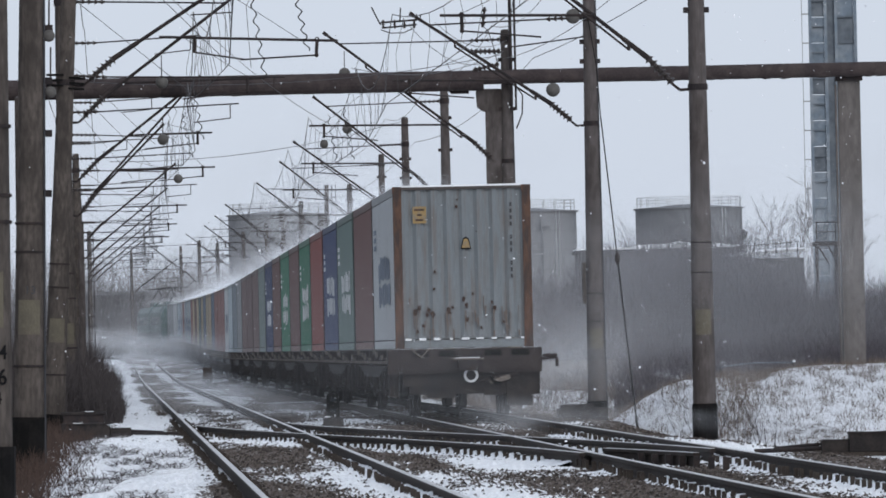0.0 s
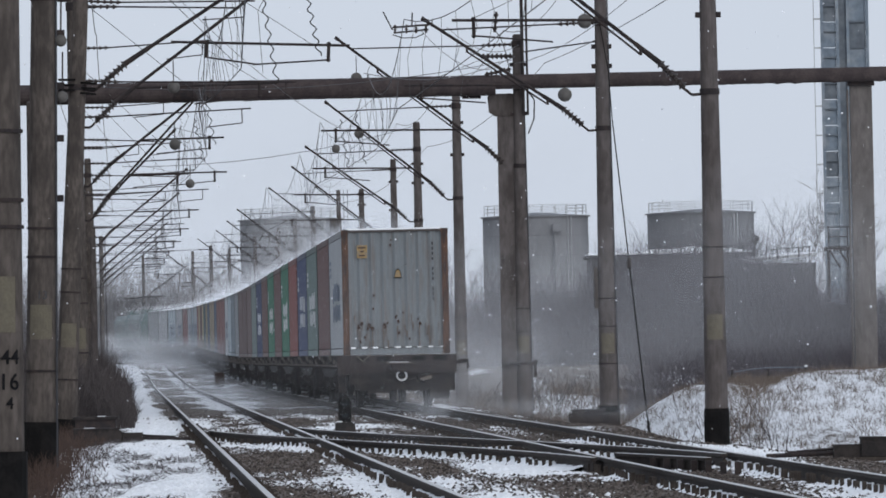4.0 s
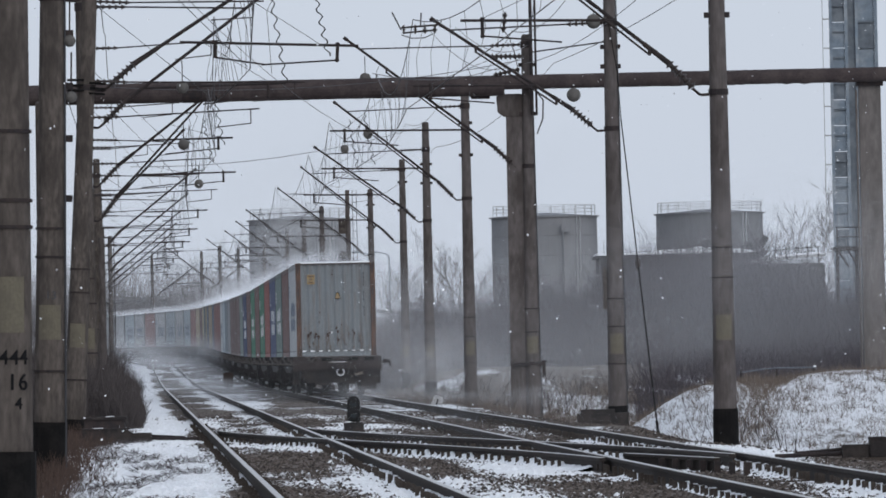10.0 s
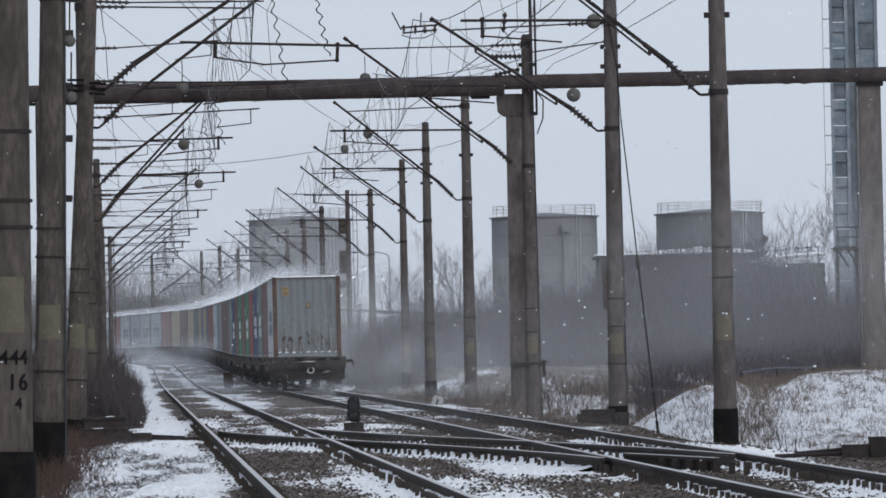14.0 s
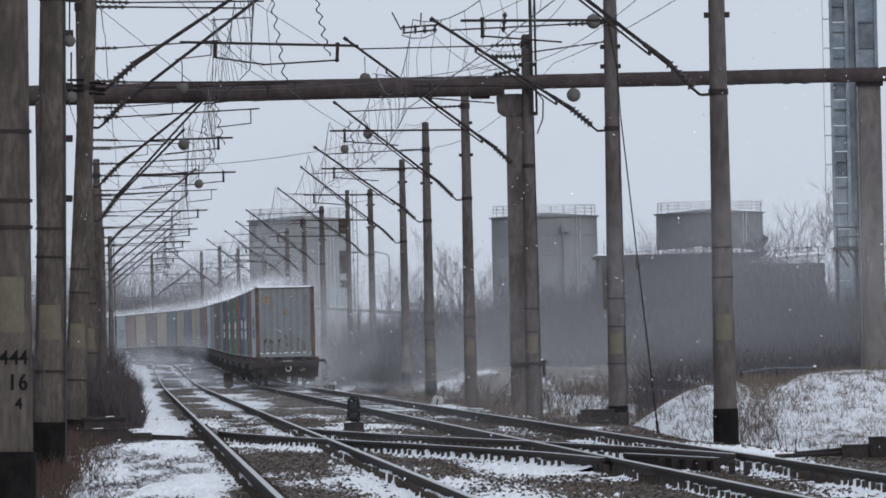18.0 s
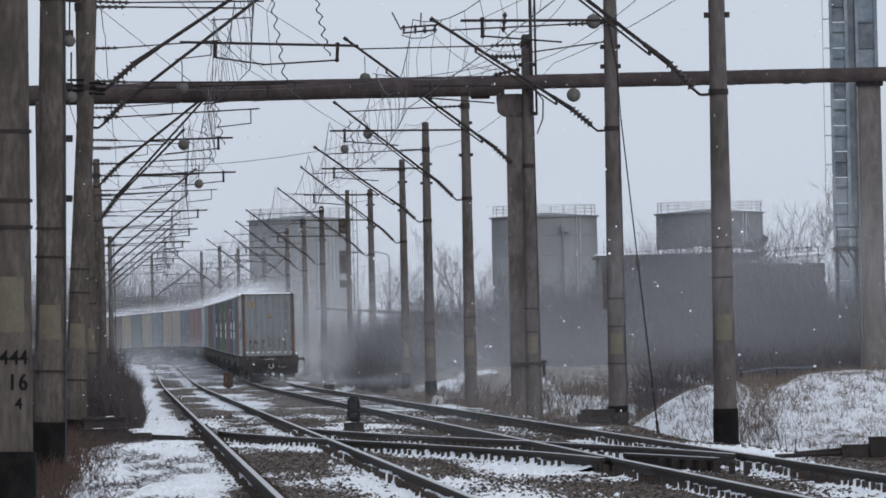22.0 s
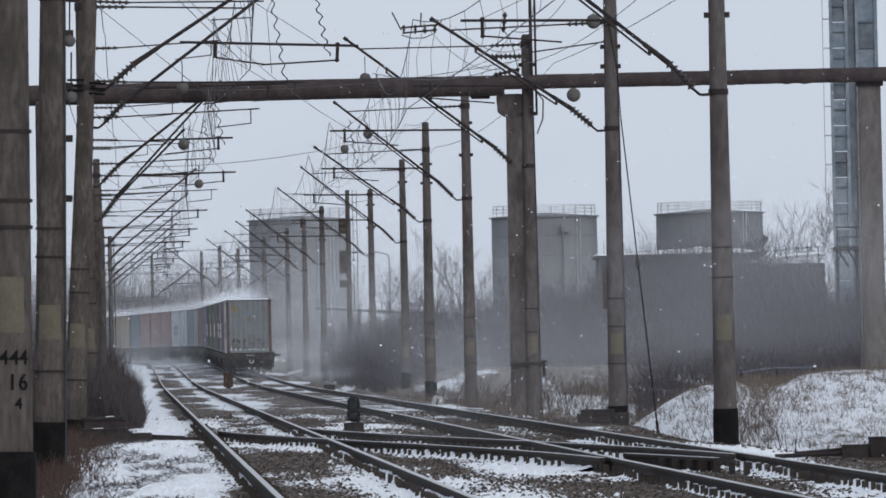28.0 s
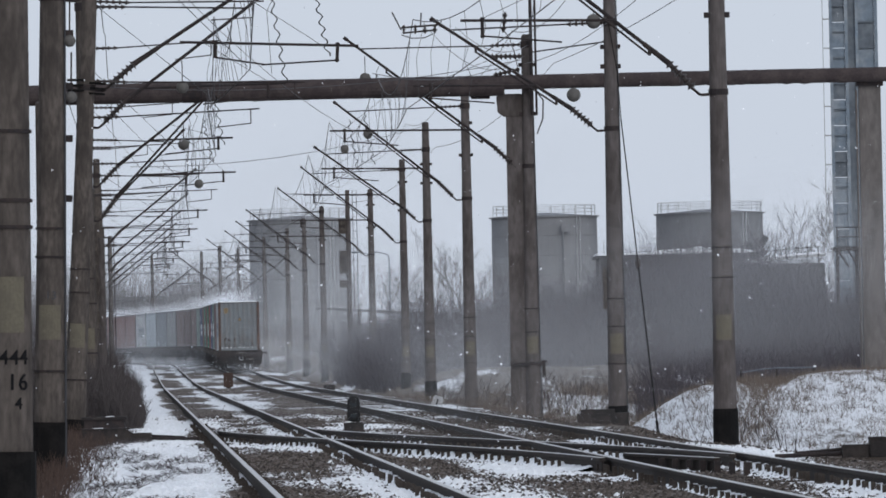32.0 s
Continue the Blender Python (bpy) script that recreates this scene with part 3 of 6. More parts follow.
mast(left_x, 204, -4.15, high=7.45, arm=False, plate_z=0, dusky=True, bands=(2.0, 4.6))
mast(left_x, 188, -3.05, lean=0.0, low=6.5, tilt=0.74, tip_x=4.0, dusky=True, plate_z=1.72, balls=((2.2, 7.25, 0.14),))
mast(left_x, 232, -3.35, lean=0.6, low=6.1, tilt=0.78, tip_x=3.55, dusky=True, plate_z=0, balls=((2.7, 7.12, 0.155),))
mast(left_x, 275, -3.5, lean=0.5, low=5.88, tilt=1.08, tip_x=4.3, high=10.6, dusky=True, plate_z=0, balls=((3.6, 6.93, 0.15),))
mast(left_x, 277, -3.5, lean=0.5, low=5.9, tilt=1.0, tip_x=3.1, high=10.0, dusky=True, plate_z=0)
# the far masts stand a little further from the rails
for d, q in zip(LEFT_D[6:], (-3.5, -3.65, -3.82, -4.0, -4.1, -3.7)):
    mast(left_x, d, q, lean=0.4, plate_z=0, high=9.4, low=6.3 + 0.8 * (q + 3.1), tilt=0.8, tip_x=0.5 - q, dusky=True)

# depth, offset from the track, height, bracket slope, bracket reach
RIGHT = [(155, 4.6, 11.5, 0.81, 4.2), (192, 4.74, 11.5, 0.67, 4.0), (229, 4.57, 9.75, 0.76, 4.86), (275, 4.70, 9.6, 0.8, 4.2), (319, 4.93, 9.9, 0.72, 4.15), (381, 6.0, 9.9, 0.8, 4.5), (441, 6.23, 9.6, 0.78, 4.75),
         (500, 5.0, 9.6, 0.78, 4.4), (556, 5.07, 9.6, 0.78, 4.4), (610, 4.94, 9.6, 0.78, 4.4), (662, 4.9, 9.6, 0.78, 4.4), (715, 4.9, 9.6, 0.78, 4.4)]
RIGHT_D = [row[0] for row in RIGHT]
for i, (d, q, h, tilt, tip_x) in enumerate(RIGHT):
    post = mast(train_x, d, q, high=h, plate_z=(1.59, 1.36, 1.4, 1.37, 1.3, 1.3, 1.2)[min(i, 6)], base=(0.10, -0.05, -1.0, -0.6, 0.2, 0.35, 0.3)[min(i, 6)],
         balls={1: ((0.36, 8.68, 0.17), (0.85, 7.02, 0.16)), 2: ((4.37, 8.7, 0.155),), 3: ((3.17, 8.4, 0.16),), 4: ((3.05, 9.0, 0.16),)}.get(i, ()), low=5.96 if i == 0 else 6.3, tilt=tilt, tip_x=tip_x, cable=i in (1, 2),
         bands=((2.5, 3.05) if i == 0 else (0.9, 1.75, 2.38)))
    if i == 2:                                   # a clamp with two lugs and a box hung on the mast
        part("lug_clamp", Shape().box((0.12, 0, 0.9), (0.86, 0.5, 0.09)), IRON, post)
        for x in (-0.3, 0.54):
            part("lug", Shape().box((x, -0.1, 0.74), (0.09, 0.12, 0.42)).box((x, -0.1, 0.95), (0.16, 0.16, 0.06)), IRON, post)
    if i == 1:
        part("side_board", Shape().box((0.24, 0, 2.62), (0.09, 0.2, 0.95)), CONCRETE_DARK, post)
for d, x in ((757, -18.3), (775, -22.1), (800, -27.5)):
    mast(lambda t, x=x: x + 6.0, d, -6.0, high=9.9, plate_z=0, foot=0.5, base=0.8)

# overhead wires, span by span
def span(name, f, a, b, qa, qb, za, zb, sag, r, label, n=12):
    pts = []
    for k in range(n + 1):
        u = k / n
        d = a + (b - a) * u
        pts.append((f(d) + qa + (qb - qa) * u, d, rail_z(d) + za + (zb - za) * u - sag * 4 * u * (1 - u)))
    rows = [[(x + r * math.cos(t * math.pi / 2), y, z + r * math.sin(t * math.pi / 2)) for t in range(4)] for x, y, z in pts]
    return tagged(part(name, Shape().sweep(rows), CABLE), label, "overhead wire", "overhead wires"), pts


def overhead(f, ds, n=11):
    for i, (a, b) in enumerate(zip(ds, ds[1:])):
        zig = 0.3 if i % 2 else -0.3
        wire, low = span("contact_wire", f, a, b, zig, -zig, 6.78, 6.78, 0.05, 0.012, "bare copper contact wire over the track")
        carrier, up = span("carrier_wire", f, a, b, zig * 0.4, -zig * 0.4, 8.8, 8.8, 1.05, 0.011, "sagging carrier wire over the track")
        for k in range(1, 12):
            u, w = Vector(up[k]), Vector(low[k])
            mid = u.lerp(w, 0.5) + Vector((random.uniform(-0.12, 0.12), 0, 0.05))
            part("dropper", Shape().path([u, mid, w], 0.007, 4), CABLE, carrier)


overhead(left_x, [20] + LEFT_D + [680, 740])
overhead(lambda d: train_x(d) + 0.4, [40, 110] + RIGHT_D[1:] + [760])
# feeder wires on the mast tops and slack jumpers across
for f, q, ds, z in ((train_x, 4.2, [60, 192, 229, 275, 319, 381, 441, 500, 556, 610], 9.9), (left_x, -2.6, [40, 113, 163, 210, 262, 314, 366, 418, 472], 9.3), (train_x, 5.3, [100, 229, 319, 441, 556], 9.0), (left_x, -3.6, [60, 163, 262, 366, 472], 8.4)):
    for a, b in zip(ds, ds[1:]):
        span("feeder_wire", f, a, b, q, q, z, z, 0.5, 0.010, "thin bare feeder wire strung between masts")
for k, (a, b) in enumerate((((-4.2, 150, 9.0), (4.6, 192, 9.3)), ((-5.5, 163, 8.9), (-2.2, 229, 7.2)), ((-8.2, 210, 8.0), (2.2, 229, 9.1)), ((-1.5, 192, 7.6), (2.3, 229, 9.2)), ((0.4, 192, 8.6), (2.4, 229, 9.5)), ((-0.2, 192, 8.55), (1.8, 229, 8.9)), ((-9.6, 262, 7.2), (-0.6, 275, 8.6)), ((2.3, 229, 9.0), (4.4, 150, 8.2)))):
    a, b = Vector(a), Vector(b)
    s = Shape()
    s.sweep([[tuple(a.lerp(b, i / 8) + Vector((0, 0, -0.35 * 4 * (i / 8) * (1 - i / 8))) + Vector((0.009 * math.cos(t * math.pi / 2), 0, 0.009 * math.sin(t * math.pi / 2)))) for t in range(4)] for i in range(9)])
    tagged(part("cross_wire", s, CABLE), "slack bare wire strung across the tracks", "overhead wire", "overhead wires")


def coil_wire(x, d, top, low):
    """A loosely coiled jumper hanging from the carrier."""
    n = 26
    pts = [(x + 0.05 * math.sin(i * 1.3) + 0.25 * (i / n - 0.5), d, top + (low - top) * i / n) for i in range(n + 1)]
    rows = [[(px + 0.014 * math.cos(t * math.pi / 2), py, pz + 0.014 * math.sin(t * math.pi / 2)) for t in range(4)] for px, py, pz in pts]
    tagged(part("coiled_jumper", Shape().sweep(rows), CABLE), "dark coiled jumper wire hanging from the overhead line", "overhead wire", "overhead wires")


for x, d, a, b in ((-2.25, 163, 8.3, 7.0), (-3.3, 175, 8.6, 6.9), (-5.9, 225, 8.5, 6.9), (-2.1, 248, 8.3, 6.8), (-2.7, 262, 8.5, 6.9), (-6.6, 240, 8.0, 6.8)):
    coil_wire(x, d, a, b)


def section_switch():
    """A small iron disconnector frame on the bracket tip over the train's track."""
    t = thing("line_switch", "black iron disconnector frame on the bracket over the track", "line switch", m=pose(-0.42, 192, 8.62))
    part("frame_bar", Shape().tube((-0.42, 0, 0), (0.42, 0, 0.05), 0.022, n=6), IRON, t)
    part("frame_bar", Shape().tube((-0.38, 0, -0.12), (0.40, 0, -0.06), 0.02, n=6), IRON, t)
    for x in (-0.36, -0.1, 0.12, 0.34):
        part("insulator", insulator(Shape(), (x, 0, -0.14), (x, 0, 0.06), 0.05, 3), PORCELAIN, t)
    part("horn", Shape().tube((-0.42, 0, -0.05), (-0.62, 0, 0.36), 0.016, n=6), IRON, t)
    part("horn", Shape().tube((0.02, 0, 0), (0.04, 0, 0.33), 0.016, n=6), IRON, t)
    for x in (0.36, 0.46):
        part("fork", Shape().tube((x, 0, 0.0), (x + 0.04, 0, 0.18), 0.014, n=6), IRON, t)
    part("loop_wire", Shape().path([(0.3, 0, -0.15), (0.1, 0, -0.24), (-0.2, 0, -0.24), (-0.42, 0, -0.16)], 0.012, 5), CABLE, t)


section_switch()


def mast_gear():
    """Iron post and strain insulators on top of the mast at the pipe bridge."""
    t = thing("feeder_post", "dark iron feeder post with strain insulators on a mast", "feeder post", m=pose(2.37, 229.0, 0))
    part("upright", Shape().tube((0.12, -0.2, 7.6), (0.12, -0.2, 11.2), 0.045, n=8), IRON, t)
    part("upright", Shape().tube((0.24, -0.2, 7.6), (0.24, -0.2, 11.2), 0.03, n=8), IRON, t)
    part("strain_insulator", insulator(Shape(), (-0.15, -0.2, 9.2), (-1.0, -0.4, 9.2), 0.09, 7), PORCELAIN, t)
    part("strain_insulator", insulator(Shape(), (-0.2, -0.2, 8.85), (-0.9, -0.4, 8.7), 0.08, 6), PORCELAIN, t)
    part("hanging_insulator", insulator(Shape(), (-0.55, -0.2, 10.4), (-0.62, -0.2, 9.85), 0.075, 3), PORCELAIN, t)
    part("bow_wire", Shape().path([(-0.6, -0.2, 9.9), (-0.45, -0.2, 9.7), (-0.3, -0.2, 9.2), (-0.2, -0.2, 8.6)], 0.013, 5), CABLE, t)
    part("side_loop", Shape().path([(0.28, -0.2, 8.2), (0.42, -0.2, 8.0), (0.40, -0.2, 7.5), (0.24, -0.2, 7.1)], 0.02, 5), IRON, t)
    part("cross_arm", Shape().tube((0.1, -0.2, 9.3), (2.3, -0.6, 9.55), 0.02, n=6), IRON, t)


mast_gear()


def guy_wire():
    t = thing("guy_wire", "taut dark guy wire with an insulator, anchored in the ground", "guy wire")
    a, b = Vector((4.09, 191.6, 6.4)), Vector((4.40, 176, -0.72))
    part("upper_wire", Shape().tube(a, a.lerp(b, 0.45), 0.015, n=6).path([(3.84, 192, 8.72), (3.92, 191.9, 8.23), (4.03, 191.8, 7.5), a], 0.011, 6), BLACK, t)
    part("insulator", Shape().ball(a.lerp(b, 0.465), 0.06, 8, 6, 2.4), PORCELAIN, t)
    part("lower_wire", Shape().tube(a.lerp(b, 0.48), b, 0.017, n=6), BLACK, t)
    part("turnbuckle", Shape().tube(a.lerp(b, 0.94), b, 0.03, n=6), BLACK, t)
    part("anchor_block", Shape().box(b + Vector((0, 0, -0.1)), (0.5, 0.5, 0.3)), CONCRETE, t)


guy_wire()

# ---- pipe bridge across the line ----
def pipe_bridge():
    t = thing("pipe_bridge", "brown bitumen-wrapped pipe carried over the tracks on columns", "pipe bridge")
    d, z = 229.0, 8.42
    def lumpy(x0, x1, r, lift):
        rows = []
        n = int((x1 - x0) / 0.12)
        for i in range(n + 1):
            x = x0 + (x1 - x0) * i / n
            row = []
            for k in range(20):
                a = 2 * math.pi * k / 20
                rr = r * (1 + 0.035 * noise.noise((x * 1.7, math.cos(a), math.sin(a))) + 0.02 * noise.noise((x * 6, 2 * math.cos(a), 2 * math.sin(a))))
                if math.sin(a) < -0.8 and x > 6:
                    rr += 0.05 * max(0.0, noise.noise((x * 4.0, 7.0, 1.0)))
                row.append((x, d - 0.3 + rr * math.cos(a), z + lift + rr * math.sin(a)))
            rows.append(row)
        return Shape().sweep(rows)
    part("pipe", lumpy(-11.4, 1.75, 0.275, 0.0), PIPE_COAT, t, "thick brown wrapped pipe")
    part("pipe", lumpy(1.752, 16.0, 0.195, 0.08), PIPE_COAT, t, "thinner brown wrapped pipe")
    part("column", Shape().sweep([[(2.05 + x * w, d + 0.42 + y * w, zz) for x, y in ((-0.28, -0.3), (0.28, -0.3), (0.28, 0.3), (-0.28, 0.3))] for zz, w in ((-1.0, 1.05), (8.19, 0.95))]), CONCRETE, t)
    part("bracket", Shape().sweep([[(1.78 + x, d + 0.42 + y, zz) for x, y in ((-w, -0.32), (0.4, -0.32), (0.4, 0.32), (-w, 0.32))] for zz, w in ((7.6, 0.05), (7.72, 0.22), (8.12, 0.25), (8.2, 0.2))]), CONCRETE, t)
    part("saddle", Shape().box((1.1, d + 0.1, 8.12), (0.5, 0.4, 0.07)).box((0.85, d + 0.1, 8.22), (0.06, 0.4, 0.18)), IRON, t)
    part("column", Shape().sweep([[(11.62 + x * w, d + 0.2 + y * w, zz) for x, y in ((-0.3, -0.25), (0.3, -0.25), (0.3, 0.25), (-0.3, 0.25))] for zz, w in ((-1.0, 1.0), (8.2, 0.98))]), CONCRETE_PALE, t)
    part("corner_cable", Shape().path([(11.25, d - 0.1, zz) for zz in (0.2, 2.5, 5.0, 8.1)], 0.03, 6), CONCRETE_PALE, t)
    part("column_cap", Shape().box((11.62, d + 0.1, 8.27), (0.72, 0.6, 0.13)), IRON, t)
    part("collar", Shape().tube((-6.95, d - 0.3, z), (-6.4, d - 0.3, z), 0.29, n=20), IRON, t)


pipe_bridge()

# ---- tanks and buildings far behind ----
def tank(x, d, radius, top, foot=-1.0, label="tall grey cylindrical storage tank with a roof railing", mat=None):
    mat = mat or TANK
    t = thing("storage_tank", label, "storage tank", "storage tanks", m=pose(x, d, 0))
    courses = 8
    for k in range(courses):
        a, b = foot + (top - foot) * k / courses, foot + (top - foot) * (k + 1) / courses
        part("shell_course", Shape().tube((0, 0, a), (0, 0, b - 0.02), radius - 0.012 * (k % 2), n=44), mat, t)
    part("rim", Shape().ring((0, 0, top - 0.08), radius - 0.02, 0.22, 0.12, 44), mat, t)
    n = 24
    pt = [(radius * 0.97 * math.cos(2 * math.pi * (k + 0.5) / n), radius * 0.97 * math.sin(2 * math.pi * (k + 0.5) / n)) for k in range(n)]
    post = Shape().tube((0, 0, 0), (0, 0, 1.0), 0.03, n=5).mesh("railing_post", PALE_STEEL)
    for p in pt:
        part("railing_post", post, PALE_STEEL, t, m=pose(*p, top))
    for h in (0.4, 0.7, 1.0):
        part("railing_rail", Shape().path([(x0, y0, top + h) for x0, y0 in pt + pt[:1]], 0.028, 4), PALE_STEEL, t)
    part("roof_cone", Shape().tube((0, 0, top + 0.004), (0, 0, top + 0.35), radius * 0.96, 0.4, 44), mat, t)
    part("ladder", Shape().box((-0.2, -radius - 0.12, top / 2), (0.05, 0.05, top)).box((0.2, -radius - 0.12, top / 2), (0.05, 0.05, top)), PALE_STEEL, t, m=pose(0, 0, 0, 0, 0, 38))
    part("fill_pipe", Shape().path([(radius * 0.35, -radius - 0.15, 0), (radius * 0.35, -radius - 0.15, top * 0.9)], 0.1, 8), mat, t)
    part("vent_box", Shape().box((radius * 0.4, -radius - 0.3, top - 1.2), (0.9, 0.6, 0.7)), mat, t)
    return t


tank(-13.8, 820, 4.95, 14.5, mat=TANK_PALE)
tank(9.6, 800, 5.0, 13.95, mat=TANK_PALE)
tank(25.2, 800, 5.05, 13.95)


def warehouse():
    t = thing("warehouse_building", "long low sooty warehouse with snow on its flat roof", "warehouse")
    part("wall", Shape().box((13.9, 506, 2.5), (9.4, 12, 8.3)), WALL, t)
    for k in range(8):
        part("pilaster", Shape().box((9.6 + 1.25 * k, 499.92, 2.4), (0.22, 0.14, 8.0)), WALL, t)
    part("roof", Shape().box((13.9, 506, 6.72), (9.8, 12.6, 0.14)), WALL, t)
    # drifts of snow, higher towards the middle
    rows = []
    for i in range(25):
        x = 9.1 + 9.6 * i / 24
        h = 0.10 + 0.32 * max(0.0, 1 - abs(x - 15.2) / 4.5) + 0.05 * math.sin(3 * x)
        rows.append([(x, 499.9, 6.795), (x, 512, 6.795), (x, 512, 6.8 + h), (x, 500.1, 6.8 + h * 0.9)])
    part("roof_snow", Shape().sweep(rows), SNOW, t)
    part("chimney", Shape().box((18.1, 500.5, 5.2), (0.34, 0.5, 4.4)), WALL, t)
    for k in range(5):
        part("roof_railing", Shape().tube((9.5 + 0.25 * k, 500.2, 6.8), (9.5 + 0.25 * k, 500.2, 7.6), 0.03, n=5), PALE_STEEL, t)
    part("roof_hoist", Shape().tube((18.85, 501, 7.3), (19.1, 501, 7.75), 0.2, n=10).tube((18.9, 501, 6.7), (18.95, 501, 7.4), 0.05, n=6), IRON, t)
    t = thing("shed_building", "low sooty shed with a snowy sloping roof", "shed")
    part("wall", Shape().box((19.0, 474, 2.2), (4.3, 8, 7.2)), WALL, t)
    for k in range(4):
        part("wall_panel", Shape().box((17.4 + 1.06 * k, 469.96, 4.0), (0.95, 0.06, 2.6)), WALL, t)
    rows = [[(x, 470, z), (x, 478, z + 0.1), (x, 478, z + 0.32), (x, 469.9, z + 0.14)] for x, z in ((16.85, 5.82), (18.5, 6.0), (20.0, 6.12), (21.2, 6.16))]
    part("roof_snow", Shape().sweep(rows), SNOW, t)
    for k in range(7):
        part("guard_rail_post", Shape().tube((17.2 + 0.6 * k, 469.9, 5.8), (17.2 + 0.6 * k, 469.9, 6.7), 0.025, n=5), IRON, t)
    part("guard_rail", Shape().tube((17.2, 469.9, 6.45), (20.9, 469.9, 6.7), 0.025, n=5), IRON, t)
    t = thing("loading_platform", "dark steel loading platform with railings and diagonal braces", "platform", m=pose(21.4, 440, 0))
    part("deck", Shape().box((0, 0, 6.2), (2.2, 3, 0.22)), IRON, t)
    for x in (-1.0, 0.0, 1.0):
        part("leg", Shape().tube((x, -1.3, -0.5), (x, -1.3, 6.1), 0.09, n=8), IRON, t)
        part("railing_post", Shape().tube((x, -1.4, 6.3), (x, -1.4, 7.35), 0.03, n=5), IRON, t)
    part("railing", Shape().tube((-1.1, -1.4, 7.3), (1.1, -1.4, 7.3), 0.03, n=5), IRON, t)
    part("railing", Shape().tube((-1.1, -1.4, 6.8), (1.1, -1.4, 6.8), 0.03, n=5), IRON, t)
    for k in range(3):
        part("brace", Shape().tube((-1.0 + k * 0.5, -1.4, 6.2), (-0.4 + k * 0.5, -1.4, 5.2), 0.05, n=6), IRON, t)


warehouse()


def pipeline():
    """A heating pipe on low trestles across the waste ground, snow along its top."""
    t = thing("pipeline", "lagged grey pipe on low trestles with snow on top", "pipeline", m=pose(0, 560, 0))
    part("pipe", Shape().tube((-8.5, 0, 4.42), (6.5, 0, 3.32), 0.11, n=12), TANK, t)
    part("pipe_snow", Shape().sweep([[(x, -0.05, z + 0.085), (x, 0.05, z + 0.085), (x, 0.03, z + 0.115), (x, -0.03, z + 0.115)] for x, z in ((-8.5, 4.42), (-4.7, 4.14), (-1.0, 3.87), (2.7, 3.6), (6.5, 3.32))]), SNOW, t)
    for k in range(7):
        x = -8.0 + 2.35 * k
        part("trestle", Shape().tube((x - 0.35, 0, 0.2), (x, 0, 4.2 - 0.073 * (x + 8)), 0.06, n=6).tube((x + 0.35, 0, 0.2), (x, 0, 4.2 - 0.073 * (x + 8)), 0.06, n=6), IRON, t)


pipeline()


def far_shed():
    """A long dark shed low behind the bend of the line."""
    t = thing("shed_building", "long low dark shed beyond the bend of the line", "shed", m=pose(-33.2, 872, 0))
    part("wall", Shape().box((0, 0, 4.2), (9.0, 6.0, 6.4)), WALL, t)
    part("roof", Shape().sweep([[(x, -3.3, 7.38), (x, 3.3, 7.38), (x, 0, 7.75)] for x in (-4.7, 4.7)]), WALL, t)
    for k in range(5):
        part("gate", Shape().box((-3.4 + 1.7 * k, -3.03, 3.4), (1.2, 0.08, 3.0)), IRON, t)


far_shed()


def street_lamp(x, d, high):
    t = thing("street_lamp", "slender grey street lamp with a curved arm", "street lamp", m=pose(x, d, 0))
    part("pole", Shape().tube((0, 0, 0), (0, 0, high), 0.09, 0.06, 8), GALV, t)
    part("arm", Shape().path([(0, 0, high), (-0.3, 0, high + 0.25), (-1.1, 0, high + 0.4)], 0.045, 6), GALV, t)
    part("lamp_head", Shape().box((-1.35, 0, high + 0.4), (0.6, 0.25, 0.12)), GALV, t)


street_lamp(-4.4, 690, 9.2)
street_lamp(-6.2, 720, 9.6)


def tower():
    t = thing("steel_tower", "blue-grey sheet-clad steel tower with a ladder", "steel tower", m=pose(12.83 * 1.72, 262 * 1.72, 1.22 - 2.02 * 1.72) @ Matrix.Scale(1.72, 4))
    for x in (-0.70, -0.22, 0.10, 0.70):
        part("leg", Shape().box((x, 0, 8), (0.09, 0.14, 16)), GALV, t)
    for k in range(20):
        z = 0.4 + 0.8 * k
        for x, w in ((-0.46, 0.38), (0.40, 0.5)):
            part("panel", Shape().box((x, 0.05 + 0.01 * (k % 2), z), (w, 0.05, 0.78)), GALV if (k + int(x > 0)) % 3 else GALV_DARK, t)
        part("crossbar", Shape().box((0.40, -0.03, z + 0.39), (0.52, 0.04, 0.045)), GALV_DARK, t)
        part("crossbar", Shape().box((-0.46, -0.03, z + 0.1), (0.40, 0.04, 0.04)), GALV_DARK, t)
    part("middle_column", Shape().box((-0.06, 0.1, 8), (0.24, 0.1, 16)), GALV_DARK, t)
    for k in range(18):
        part("rung", Shape().box((-0.84, 0, 0.4 + k * 0.9), (0.22, 0.04, 0.04)), PALE_STEEL, t)
    part("ladder_rail", Shape().tube((-0.95, 0, 0), (-0.95, 0, 16), 0.012, n=5), PALE_STEEL, t)


tower()

# ---- plants ----


